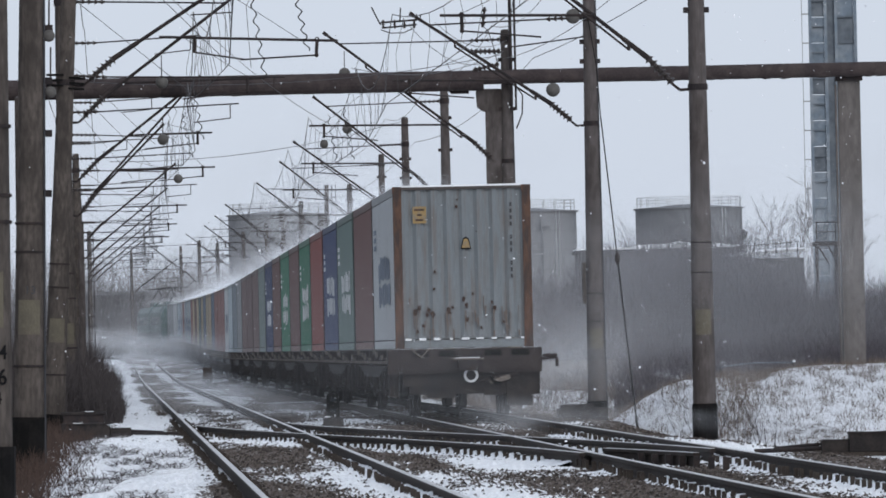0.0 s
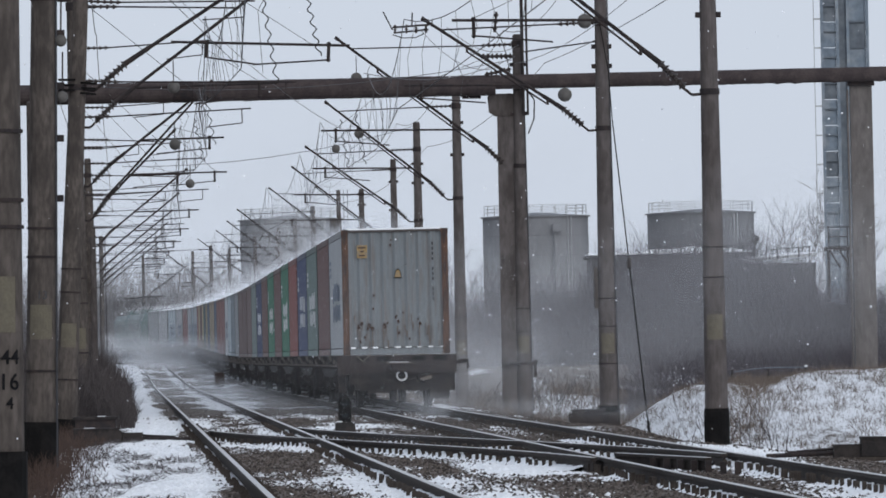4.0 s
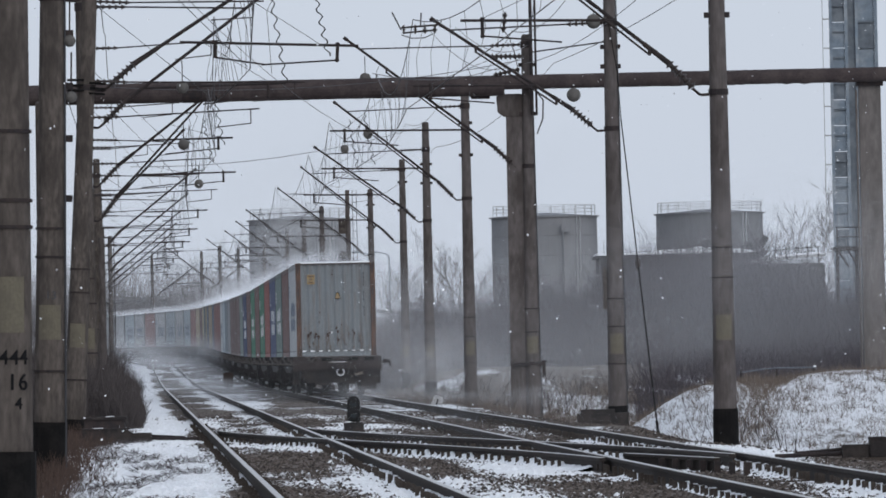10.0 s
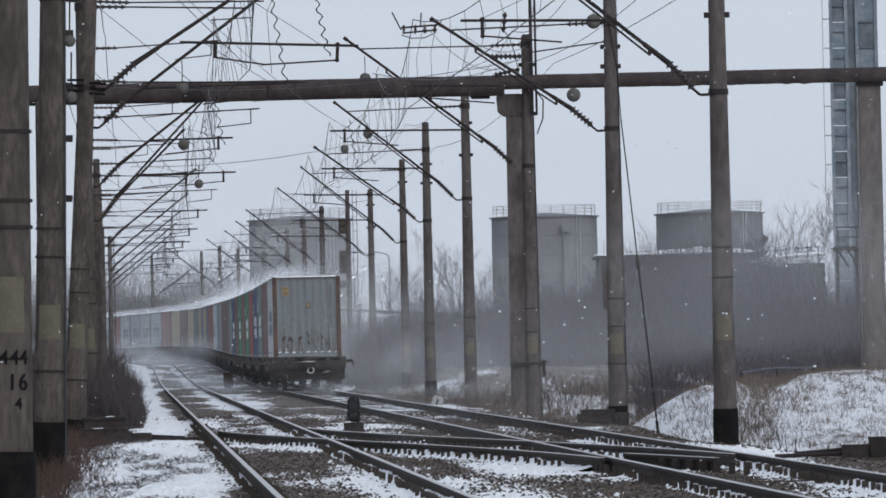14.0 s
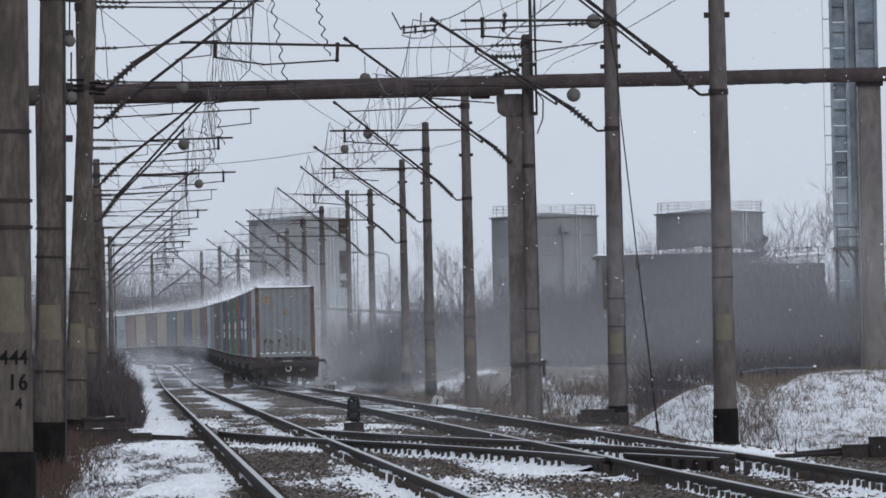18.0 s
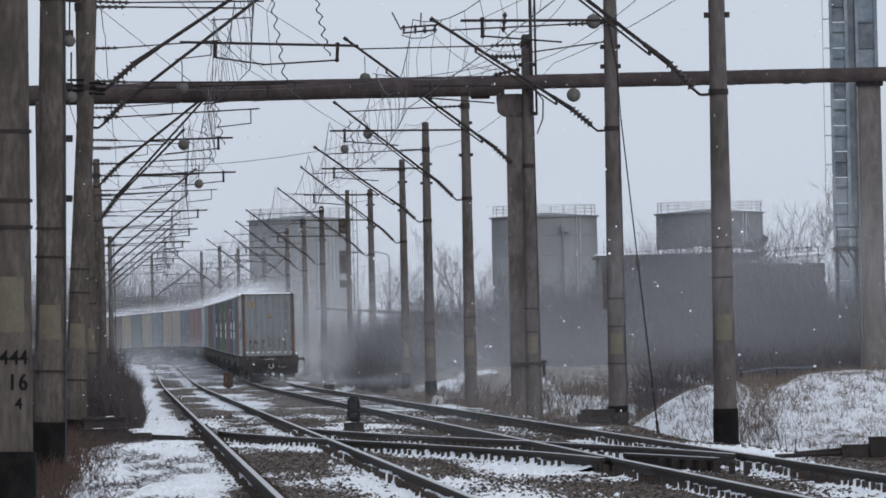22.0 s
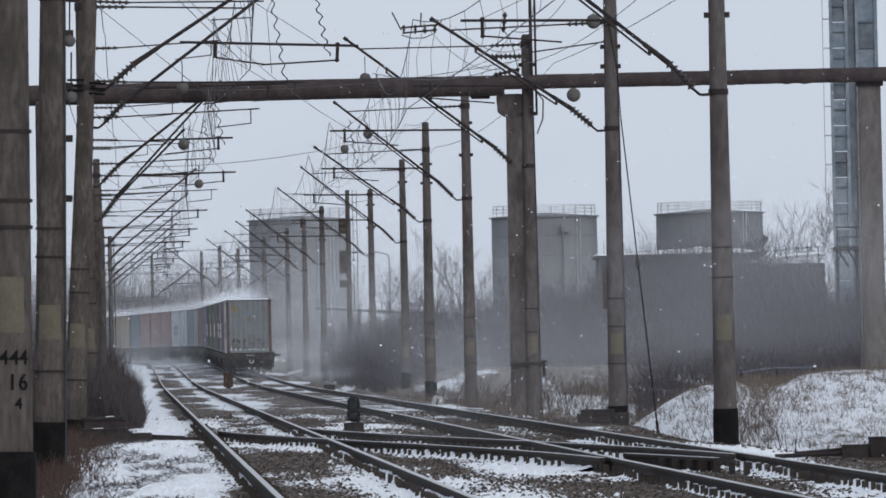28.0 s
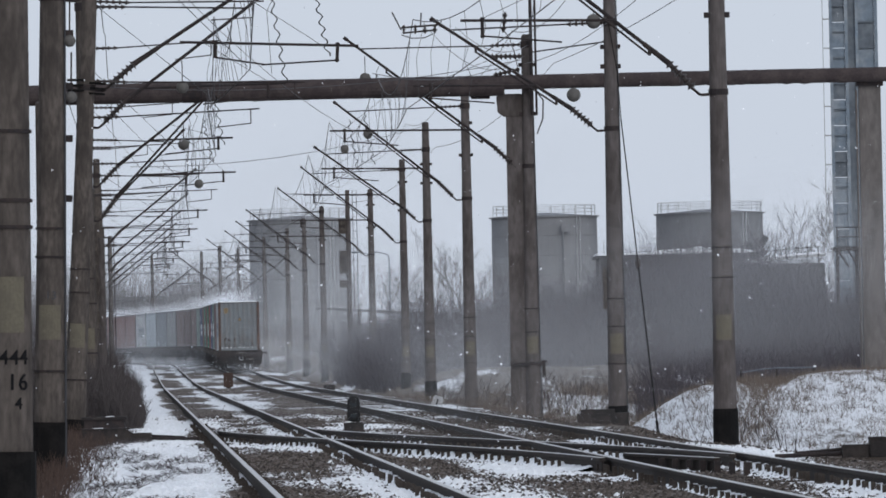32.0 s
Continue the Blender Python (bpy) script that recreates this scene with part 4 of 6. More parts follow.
def blades(pts, mat, name, label, category, seed, count, spread_deg, size, width, droop=0.0, twigs=0, lay=1.0):
    """Thin tapering stems from many roots, as one loose growth. pts gives a root for random numbers (u, v, w); lay presses it flat."""
    rng = np.random.default_rng(seed)
    roots = np.array([pts(*rng.random(3)) for k in range(count)])
    a = rng.random(count) * 2 * np.pi
    lean = np.radians(spread_deg) * np.sqrt(rng.random(count))
    size_ = size[0] + (size[1] - size[0]) * rng.random(count)
    if roots.shape[1] > 3:
        size_ = size_ * roots[:, 3]
        roots = roots[:, :3]
    way = np.stack([np.sin(lean) * np.cos(a), np.sin(lean) * np.sin(a), np.cos(lean) * lay], 1)
    tips = roots + way * size_[:, None]
    tips[:, 2] -= droop * size_
    sets = [(roots, tips, width * np.ones(count))]
    for k in range(twigs):
        u = 0.25 + 0.65 * rng.random(count)
        b = roots + (tips - roots) * u[:, None]
        side = way + rng.normal(0, 0.55, (count, 3))
        side /= np.linalg.norm(side, axis=1)[:, None]
        sets.append((b, b + side * (size_ * (0.2 + 0.3 * rng.random(count)))[:, None], width * 0.6 * np.ones(count)))
    vs = []
    for r0, t0, w in sets:
        s = rng.random(len(r0)) * np.pi
        off = np.stack([np.cos(s), 0.6 * np.sin(s), np.zeros(len(r0))], 1) * w[:, None]
        mid = r0 + (t0 - r0) * 0.55 + rng.normal(0, 0.04, r0.shape) * np.linalg.norm(t0 - r0, axis=1)[:, None]
        vs.append(np.stack([r0 - off, r0 + off, mid + off * 0.7, mid - off * 0.7, t0], 1))
    v = np.concatenate(vs).reshape(-1, 3)
    n = len(v) // 5
    me = bpy.data.meshes.new(name)
    base = np.arange(n)[:, None] * 5
    faces = np.concatenate([base + np.array([[0, 1, 2]]), base + np.array([[0, 2, 3]]), base + np.array([[3, 2, 4]])], 1).reshape(-1, 3)
    me.vertices.add(len(v))
    me.vertices.foreach_set("co", v.astype(np.float32).ravel())
    me.loops.add(faces.size)
    me.loops.foreach_set("vertex_index", faces.astype(np.int32).ravel())
    me.polygons.add(len(faces))
    me.polygons.foreach_set("loop_start", np.arange(0, faces.size, 3, dtype=np.int32))
    me.update(calc_edges=True)
    me.materials.append(mat)
    return tagged(new(name, me), label, category, kind="stuff")


def at(q, d):
    return (train_x(min(d, 760)) + q, d, bank(q, min(d, 760)) - 0.02)


def clumpy(q, d, k=0.35):
    return max(0.0, noise.noise((q * k, d * k * 0.35, 5.0)) + 0.35)


# dark scrub along the left side of the line
def left_scrub(u, v, w):
    d = 186 + 140 * u ** 1.3
    e = 1.95 + 6.5 * v
    q = -SPACING - e
    return (*at(q, d), (0.42 + 0.58 * smooth((e - 2.0) / 1.2)) * (0.8 + 0.5 * noise.noise((q, d * 0.2, 1.0))) * (0.45 + 0.55 * smooth((d - 184) / 22)))


blades(left_scrub, BARK, "scrub", "dense dark leafless scrub beside the left track", "scrub", 1, 11000, 24, (1.1, 2.3), 0.012, 0, 5)
def near_scrub(u, v, w):
    e = 1.9 + 2.0 * v
    return (*at(-SPACING - e, 169 + 24 * u), (0.36 + 0.64 * smooth((e - 1.85) / 1.0)) * (0.85 + 0.4 * noise.noise((e * 2, u * 9, 6.0))))


blades(near_scrub, BARK, "scrub", "dense dark brown leafless scrub close to the left masts", "scrub", 17, 3600, 26, (0.8, 1.7), 0.010, 0, 5)
blades(lambda u, v, w: (*at(-SPACING - 2.0 - 3.0 * v, 186 + 70 * u), 0.4 + 0.9 * v), BROWN, "dry_grass", "dark brown dead grass at the foot of the scrub", "grass", 13, 9000, 36, (0.3, 0.95), 0.008, 0.1, 1)
def verge_grass(u, v, w):
    e = 2.3 + 2.4 * v ** 0.7
    d = 74 + 92 * u
    return (*at(-SPACING - e, d), (0.35 + 0.65 * smooth((e - 2.2) / 1.3)) * (0.8 + 0.6 * noise.noise((e, d * 0.2, 8.0))))


blades(verge_grass, BROWN, "dry_grass", "matted reddish-brown dead grass at the foot of the masts", "grass", 19, 12000, 50, (0.15, 0.62), 0.006, 0.1, 1)
blades(lambda u, v, w: at(-SPACING - 2.75 - 6 * v, 66 + 125 * u ** 1.2), BROWN, "dry_grass", "dark brown dead grass round the left masts", "grass", 2, 11000, 42, (0.15, 0.5), 0.008, 0.1, 1)
def laid_grass(u, v, w):
    """Patches of grass that the wind has laid flat on the snow."""
    k = int(u * 17)
    e = 1.35 + 1.25 * noise.cell((k * 3.7, 1.3, 0.0)) % 1.25 + (v - 0.5) * 0.5
    d = 74 + 5.4 * k + (w - 0.5) * 5.2
    x, y, z = at(-SPACING - e, d)
    return (x, y, z + 0.045, 0.5 + noise.cell((k * 1.9, 7.1, 0.0)) % 0.6)


blades(laid_grass, BARK, "flattened_grass", "dark wind-flattened grass lying in patches on the snow", "grass", 14, 2900, 88, (0.12, 0.45), 0.008, -0.05, lay=0.2)
# the snowy mound and the ditch on the right
def mound_grass(u, v, w):
    """Grass in uneven tufts: long in the clumps, almost snowed under between them."""
    q, d = 3.9 + 11.5 * v, 120 + 92 * u ** 0.7
    tuft = noise.noise((q * 2.6, d * 0.34, 7.0)) + 0.6 * noise.noise((q * 5.5, d * 0.8, 2.0))
    return (*at(q, d), 0.55 + 1.45 * smooth((tuft + 0.2) / 0.55))


blades(mound_grass, DRY, "dry_grass", "tufts of short dead grass standing out of the snowy mound", "grass", 4, 84000, 62, (0.05, 0.17), 0.0055, 0.12)
def gully(u, v, w):
    return at(5.9 + 3.4 * u + 0.9 * (v - 0.5), 166 + 38 * u + 5 * w)


blades(gully, DRY, "weed_stalks", "brown weed stalks in a gully of the mound", "weeds", 5, 2000, 52, (0.06, 0.36), 0.006, 0, 2)
blades(lambda u, v, w: at(5.4 + 1.1 * v, 158 + 20 * u), BARK, "weed_stalks", "thin dark weed stalks beside the mast", "weeds", 15, 46, 30, (0.4, 1.2), 0.009, 0, 4)
blades(lambda u, v, w: at(3.2 + 9 * v * v, 205 + 110 * u), DRY, "dry_grass", "dead brown grass along the foot of the masts", "grass", 6, 7000, 45, (0.2, 0.7), 0.009, 0.1, 1)
blades(lambda u, v, w: (*at(3.4 + 9.5 * v, 232 + 90 * u), 0.4 + clumpy(9 * v, 232 + 90 * u, 0.5)), BARK, "bare_shrub", "thin leafless shrubs over patchy snow", "shrub", 7, 700, 50, (0.6, 1.5), 0.010, 0, 6)
def low_brush(u, v, w):
    d = 232 + 150 * u
    x = (0.0225 + 0.040 * v) * d
    return (*at(x - train_x(d), d), 0.55 + 0.5 * noise.noise((x * 0.4, d * 0.05, 3.0)) + 0.5 * u)


blades(low_brush, FROST_BARK, "low_brush", "low dark leafless brush filling the hollow behind the mound", "brush", 16, 6500, 34, (0.7, 1.7), 0.011, 0, 5)


# the dark thicket behind
def thicket(u, v, w):
    d = 385 + 100 * u
    x = -14 + 48 * v
    h = 0.56 + 0.64 * smooth((x - 5) / 7.5) - 0.56 * smooth((x - 15) / 3) + 0.42 * noise.noise((x * 0.35, d * 0.02, 4.0))
    q = x - train_x(d)
    return (x, d, bank(q, d) - 0.1, h) if q > 5 else (5 + train_x(d) + 12 * w, d, bank(5, d) - 0.1, h * 0.7)


blades(lambda u, v, w: thicket(u, 0.42 + 0.58 * v, w), FROST_BARK, "thicket", "dense grey-brown leafless thicket below the warehouse", "thicket", 8, 15500, 27, (2.0, 5.4), 0.017, 0, 8)
blades(lambda u, v, w: thicket(u, 0.44 * v, w), FROST_BARK, "thicket", "grey-brown leafless thicket along the yard", "thicket", 18, 9500, 27, (2.1, 6.2), 0.016, 0, 7)


def far_brush(u, v, w):
    d = 640 + 160 * u
    x = train_x(d) + 7 + (32 - train_x(d)) * v
    return (x, d, 0.3, 0.7 + 0.5 * noise.noise((x * 0.2, d * 0.01, 2.0)))


blades(far_brush, GREY_BARK, "far_brush", "distant leafless brush behind the yard", "brush", 9, 9000, 26, (2.5, 5.0), 0.03, 0, 5)
blades(lambda u, v, w: (-62 + 52 * v, 850 + 90 * u, 1.0, 0.75 + 0.6 * noise.noise((v * 9, u * 3, 2))), GREY_BARK, "far_brush", "distant grey brush and saplings beyond the bend of the line", "brush", 10, 11000, 24, (3.0, 11.5), 0.03, 0, 6)


def tree(x, d, z, high, seed, spread_=0.5, label="tall bare leafless tree with fine twigs"):
    """Trunk, limbs and twigs that thin out towards the tips."""
    rng = random.Random(seed)
    t = thing("bare_tree", label, "tree", "bare trees", m=pose(x, d, z))
    trunk, crown = Shape(), Shape()
    def grow(p, way, length, r, level):
        n = 3 if level < 2 else 2
        for k in range(n):
            q = p + way * (length / n)
            (trunk if level == 0 else crown).tube(p, q, r * (1 - 0.25 * k / n), r * (1 - 0.25 * (k + 1) / n), 6 if level == 0 else 3, False)
            p = q
            way = (way + Vector((rng.gauss(0, 0.12), rng.gauss(0, 0.12), 0.06))).normalized()
            if level < 4 and (level > 0 or k > 0):
                for b in range(2 if level < 3 else 3):
                    side = (way + Vector((rng.gauss(0, spread_), rng.gauss(0, spread_), rng.uniform(0.0, 0.4)))).normalized()
                    grow(p, side, length * rng.uniform(0.45, 0.68), max(r * 0.5, 0.0065), level + 1)
    grow(Vector((0, 0, 0)), Vector((0, 0, 1)), high * 0.5, high * 0.0075, 0)
    part("trunk", trunk, GREY_BARK, t)
    part("crown", crown, GREY_BARK, t, "crown of bare twigs")
    return t


for i, (x, d, z, h) in enumerate(((24.2, 600, 1, 9.6), (26.8, 605, 1, 12.2), (28.0, 600, 1, 11.0), (29.6, 608, 1, 10.0), (15.6, 520, 1, 8.0), (-0.6, 700, 1, 9.6), (1.2, 705, 1, 10.0), (3.0, 700, 1, 8.6), (-3.2, 720, 1, 8.2), (-5.2, 715, 1, 8.0), (4.4, 690, 1, 7.6), (17.6, 760, 1, 9.0), (-29, 905, 1, 10.5), (-32, 900, 1, 11), (-35, 910, 1, 10), (-25, 915, 1, 10), (-38, 905, 1, 11), (-21, 900, 1, 9))):
    tree(x, d, z, h, 40 + i)

# ---- trackside things ----


def dwarf_signal():
    t = thing("dwarf_signal", "black dwarf signal with a rounded top on a concrete base", "dwarf signal", m=pose(-1.66, 151.6, -0.2))
    part("base", Shape().box((0, 0, 0.10), (0.36, 0.3, 0.22)).box((0, 0, 0.215), (0.30, 0.26, 0.02)), UNDER, t)
    rows = []
    s = Shape()
    prof = [(-0.115, 0.23), (-0.115, 0.58)] + [(-0.115 * math.cos(a), 0.58 + 0.115 * math.sin(a)) for a in [math.pi * k / 10 for k in range(1, 10)]] + [(0.115, 0.58), (0.115, 0.23)]
    s.sweep([[(x, y, z) for x, z in prof] for y in (-0.09, 0.09)])
    part("head", s, BLACK, t)
    for z in (0.36, 0.56):
        part("lens", Shape().tube((0, -0.095, z), (0, -0.12, z), 0.06, n=14), LAMP_GLASS, t)
        part("hood", Shape().tube((0, -0.1, z + 0.055), (0, -0.2, z + 0.05), 0.05, 0.045, 10), BLACK, t)
    part("snow_cap", Shape().box((-0.1, -0.12, 0.235), (0.09, 0.06, 0.02)), SNOW, t)


dwarf_signal()


def marker_post(x, d, z, w, h, label, mat):
    t = thing("marker_post", label, "marker post", "small posts beside the tracks", m=pose(x, d, z))
    part("head", Shape().box((0, 0, h / 2), (w, 0.3, h * 0.9)), mat, t)
    part("foot", Shape().box((0, 0, 0.02), (w * 0.5, 0.2, 0.2)), UNDER, t)


marker_post(-9.62, 375, -0.1, 0.42, 0.72, "dark brown dwarf signal box beside the track", RUST_DARK)
marker_post(-4.68, 340, -0.25, 0.45, 0.34, "low dark relay box beside the track", UNDER)
slab = thing("marker_slab", "whitewashed concrete marker slab leaning by the track", "marker slab", m=pose(-0.42, 226, -0.55, 0, 20, 0))
part("slab", Shape().sweep([[(x, y, z) for x, y in ((-0.14, -0.05), (0.14, -0.05), (0.14, 0.05), (-0.14, 0.05))] for z in (0.0, 0.62)] + [[(x, y, 0.68) for x, y in ((-0.1, -0.05), (0.1, -0.05), (0.1, 0.05), (-0.1, 0.05))]]), CHALK, slab)
part("stripe", Shape().box((0.0, -0.055, 0.42), (0.04, 0.01, 0.34)), DARK_MARK, slab)


def point_machine(x, d, z, side):
    """A switch motor box on a plate with its rods to the rail."""
    t = thing("point_machine", "rusty dark switch motor with a rod running to the rail", "point machine", "switch motors", m=pose(x, d, z))
    part("housing", Shape().sweep([[(-0.42, -0.18, 0.0), (0.40, -0.18, 0.0), (0.40, -0.18, 0.17), (0.33, -0.18, 0.215), (-0.42, -0.18, 0.215)], [(-0.42, 0.25, 0.0), (0.40, 0.25, 0.0), (0.40, 0.25, 0.17), (0.33, 0.25, 0.215), (-0.42, 0.25, 0.215)]]), UNDER, t)
    part("lid", Shape().box((-0.02, 0.03, 0.225), (0.82, 0.46, 0.025)), UNDER, t)
    part("lid_snow", Shape().box((-0.15, 0.05, 0.24), (0.16, 0.3, 0.01)), SNOW, t, "thin snow lying on the lid")
    part("gearbox", Shape().box((side * 0.58, 0, 0.07), (0.34, 0.26, 0.16)), UNDER, t)
    part("rod", Shape().tube((side * 0.7, 0, 0.05), (side * 1.55, -0.02, 0.03), 0.028, n=7), IRON, t)
    part("rod", Shape().tube((side * 0.7, 0.12, 0.10), (side * 1.3, 0.1, 0.06), 0.02, n=7), IRON, t)
    part("plate", Shape().box((side * 0.2, 0, -0.03), (1.5, 0.5, 0.05)), WOOD, t)


point_machine(-5.75, 143.5, -0.16, 1)
point_machine(5.45, 101.0, -0.12, -1)
part_box = thing("cable_box", "dark rusty cable box half hidden by dead grass", "cable box", m=pose(-6.05, 150, -0.25))
part("box", Shape().box((0, 0, 0.2), (0.72, 0.5, 0.46)), IRON, part_box)
part("lid", Shape().box((0, 0, 0.455), (0.8, 0.58, 0.05)), UNDER, part_box)
part("lid_snow", Shape().box((0.1, -0.05, 0.485), (0.14, 0.35, 0.008)), SNOW, part_box)
plinth = thing("concrete_plinth", "dark concrete plinth at the foot of a mast", "plinth", m=pose(3.45, 187, -0.70))
part("block", Shape().box((0, 0, 0.22), (1.12, 0.9, 0.62)), UNDER, plinth)
part("slab", Shape().box((-0.12, -0.05, 0.57), (0.75, 0.7, 0.09)), UNDER, plinth)


def pipe_rail():
    t = thing("pipe_railing", "old snowy pipe railing behind the mound", "railing", m=pose(10.1, 260, 0.0))
    for x in (-1.05, 0.05, 1.2):
        part("post", Shape().tube((x, 0, -0.6), (x, 0, 0.52), 0.03, n=6), IRON, t)
    part("top_rail", Shape().path([(-1.1, 0, 0.44), (-0.4, 0, 0.53), (0.05, 0, 0.56), (1.2, 0, 0.55)], 0.018, 6), GALV_DARK, t)
    part("snow_cap", Shape().ball((1.22, 0, 0.58), 0.05, 8, 5, 0.6), SNOW, t)


pipe_rail()


def light_signal(x, d, z, high, heads, size=1.0):
    """A tall railway light signal seen from behind and beside, with round hooded lamps."""
    t = thing("light_signal", "tall dark railway light signal with stacked round lamps", "light signal", "light signals", m=pose(x, d, z) @ Matrix.Scale(size, 4))
    part("pole", Shape().tube((0, 0, -0.6), (0, 0, high), 0.16, 0.12, 12), CONCRETE, t)
    for zz, n in heads:
        b = part("lamp_board", Shape().box((-0.30, -0.05, zz), (0.42, 0.14, 0.42 * n)), CONCRETE_DARK, t)
        for k in range(n):
            c = zz + 0.42 * (k - (n - 1) / 2)
            part("lamp", Shape().tube((-0.30, -0.12, c), (-0.30, -0.3, c), 0.14, 0.15, 14), CONCRETE_DARK, b)
            part("lens", Shape().tube((-0.30, -0.13, c), (-0.30, -0.14, c), 0.12, n=14), LAMP_GLASS, b)
    part("ladder", Shape().box((0.28, 0, high / 2), (0.03, 0.03, high)).box((0.5, 0, high / 2), (0.03, 0.03, high)), IRON, t)
    for k in range(int(high / 0.4)):
        part("ladder_rung", Shape().tube((0.28, 0, 0.3 + 0.4 * k), (0.5, 0, 0.3 + 0.4 * k), 0.012, n=5), IRON, t)


light_signal(-8.27, 205, -0.25, 7.2, ((6.55, 2), (5.35, 2), (4.1, 1)), 0.62)
light_signal(-5.25, 470, 0.2, 10.2, ((8.2, 2), (6.2, 3), (5.0, 1)))

# ---- the train ----
LONG, WIDE, HIGH, DECK = 12.19, 2.438, 2.865, 1.215
PALETTE = {"white": (0.44, 0.46, 0.47), "pale blue": (0.34, 0.42, 0.46), "blue-grey": (0.17, 0.215, 0.25), "brown": (0.16, 0.085, 0.075), "grey-green": (0.13, 0.185, 0.17), "navy": (0.05, 0.07, 0.15), "red": (0.26, 0.075, 0.06), "green": (0.05, 0.20, 0.12), "grey": (0.26, 0.28, 0.29), "tan": (0.36, 0.28, 0.17), "teal": (0.06, 0.13, 0.14), "blue": (0.07, 0.12, 0.19), "dark red": (0.24, 0.085, 0.07)}
ORDER = ["white", "brown", "grey-green", "navy", "red", "green", "brown", "green", "brown", "navy", "grey-green", "brown", "brown", "brown", "grey", "blue-grey", "pale blue", "white", "dark red", "dark red", "dark red", "blue", "tan", "tan", "blue", "tan", "teal", "tan", "brown", "tan", "dark red", "pale blue", "white", "pale blue", "white", "red", "white", "pale blue", "white", "grey"]
MARKED = {0: (0.12, 0.15, 0.2), 17: (0.16, 0.19, 0.22), 34: (0.12, 0.15, 0.2), 2: (0.6, 0.62, 0.62), 3: (0.55, 0.57, 0.6), 5: (0.6, 0.62, 0.6), 7: (0.62, 0.64, 0.62), 9: (0.55, 0.57, 0.6), 31: (0.12, 0.15, 0.2), 32: (0.12, 0.15, 0.2), 33: (0.12, 0.15, 0.2), 36: (0.12, 0.15, 0.2), 37: (0.12, 0.15, 0.2)}


def corrugated(length, high, pitch=0.278, deep=0.036):
    """A corrugated sheet with a back, in the xz plane, facing -y."""
    n = max(3, int(length / pitch))
    p = length / n
    xs = []
    for k in range(n):
        x = -length / 2 + k * p
        xs += [(x, 0), (x + 0.26 * p, 0), (x + 0.5 * p, deep), (x + 0.76 * p, deep)]
    xs.append((length / 2, 0))
    s = Shape()
    k = len(xs)
    s.v = [(x, y, z) for z in (0, high) for x, y in xs] + [(x, deep + 0.02, z) for z in (0, high) for x in (-length / 2, length / 2)]
    s.f = [(i, i + 1, k + i + 1, k + i) for i in range(k - 1)] + [(2 * k + 1, 2 * k, 2 * k + 2, 2 * k + 3)]
    return s


def container_meshes():
    m = {}
    m["side"] = corrugated(LONG - 0.3, HIGH - 0.34).mesh("side_wall", PAINT)
    m["end"] = corrugated(WIDE - 0.28, HIGH - 0.34, 0.24, 0.045).mesh("end_wall", PAINT)
    m["tail_end"] = corrugated(WIDE - 0.28, HIGH - 0.22, 0.24, 0.045).mesh("end_wall", END_PAINT)
    m["roof"] = Shape().box((0, 0, HIGH - 0.035), (WIDE - 0.08, LONG - 0.12, 0.045)).mesh("roof", PAINT)
    rows = []
    for i in range(13):
        y = (LONG - 0.4) * (i / 12 - 0.5)
        h = 0.03 + 0.035 * noise.noise((y * 0.7, 1.0, 4.0))
        rows.append([(-WIDE / 2 + 0.1, y, HIGH - 0.012), (WIDE / 2 - 0.1, y, HIGH - 0.012), (WIDE / 2 - 0.16, y, HIGH + h), (-WIDE / 2 + 0.16, y, HIGH + 0.8 * h)])
    m["snow"] = Shape().sweep(rows).mesh("roof_snow", SNOW)
    m["post"] = Shape().box((0, 0, HIGH / 2), (0.15, 0.16, HIGH - 0.24)).mesh("corner_post", PAINT)
    m["rust_post"] = Shape().box((0, 0, HIGH / 2), (0.15, 0.16, HIGH - 0.24)).mesh("corner_post", RUST_POST)
    m["cast"] = Shape().box((0, 0, 0), (0.162, 0.178, 0.118)).tube((0, -0.091, 0), (0, -0.086, 0), 0.03, n=10).mesh("corner_casting", PAINT)
    m["rust_cast"] = Shape().box((0, 0, 0), (0.162, 0.178, 0.118)).tube((0, -0.094, 0), (0, -0.086, 0), 0.034, n=10).mesh("corner_casting", RUST_POST)
    m["rail"] = Shape().box((0, 0, 0), (0.09, LONG - 0.36, 0.14)).mesh("side_rail", PAINT)
    m["sill"] = Shape().box((0, 0, 0), (WIDE - 0.33, 0.1, 0.14)).mesh("end_rail", PAINT)
    m["thin_sill"] = Shape().box((0, 0, 0.045), (WIDE - 0.33, 0.1, 0.05)).mesh("end_rail", PAINT)
    m["floor"] = Shape().box((0, 0, 0.10), (WIDE - 0.2, LONG - 0.36, 0.1)).mesh("floor", UNDER)
    return m


CM = container_meshes()


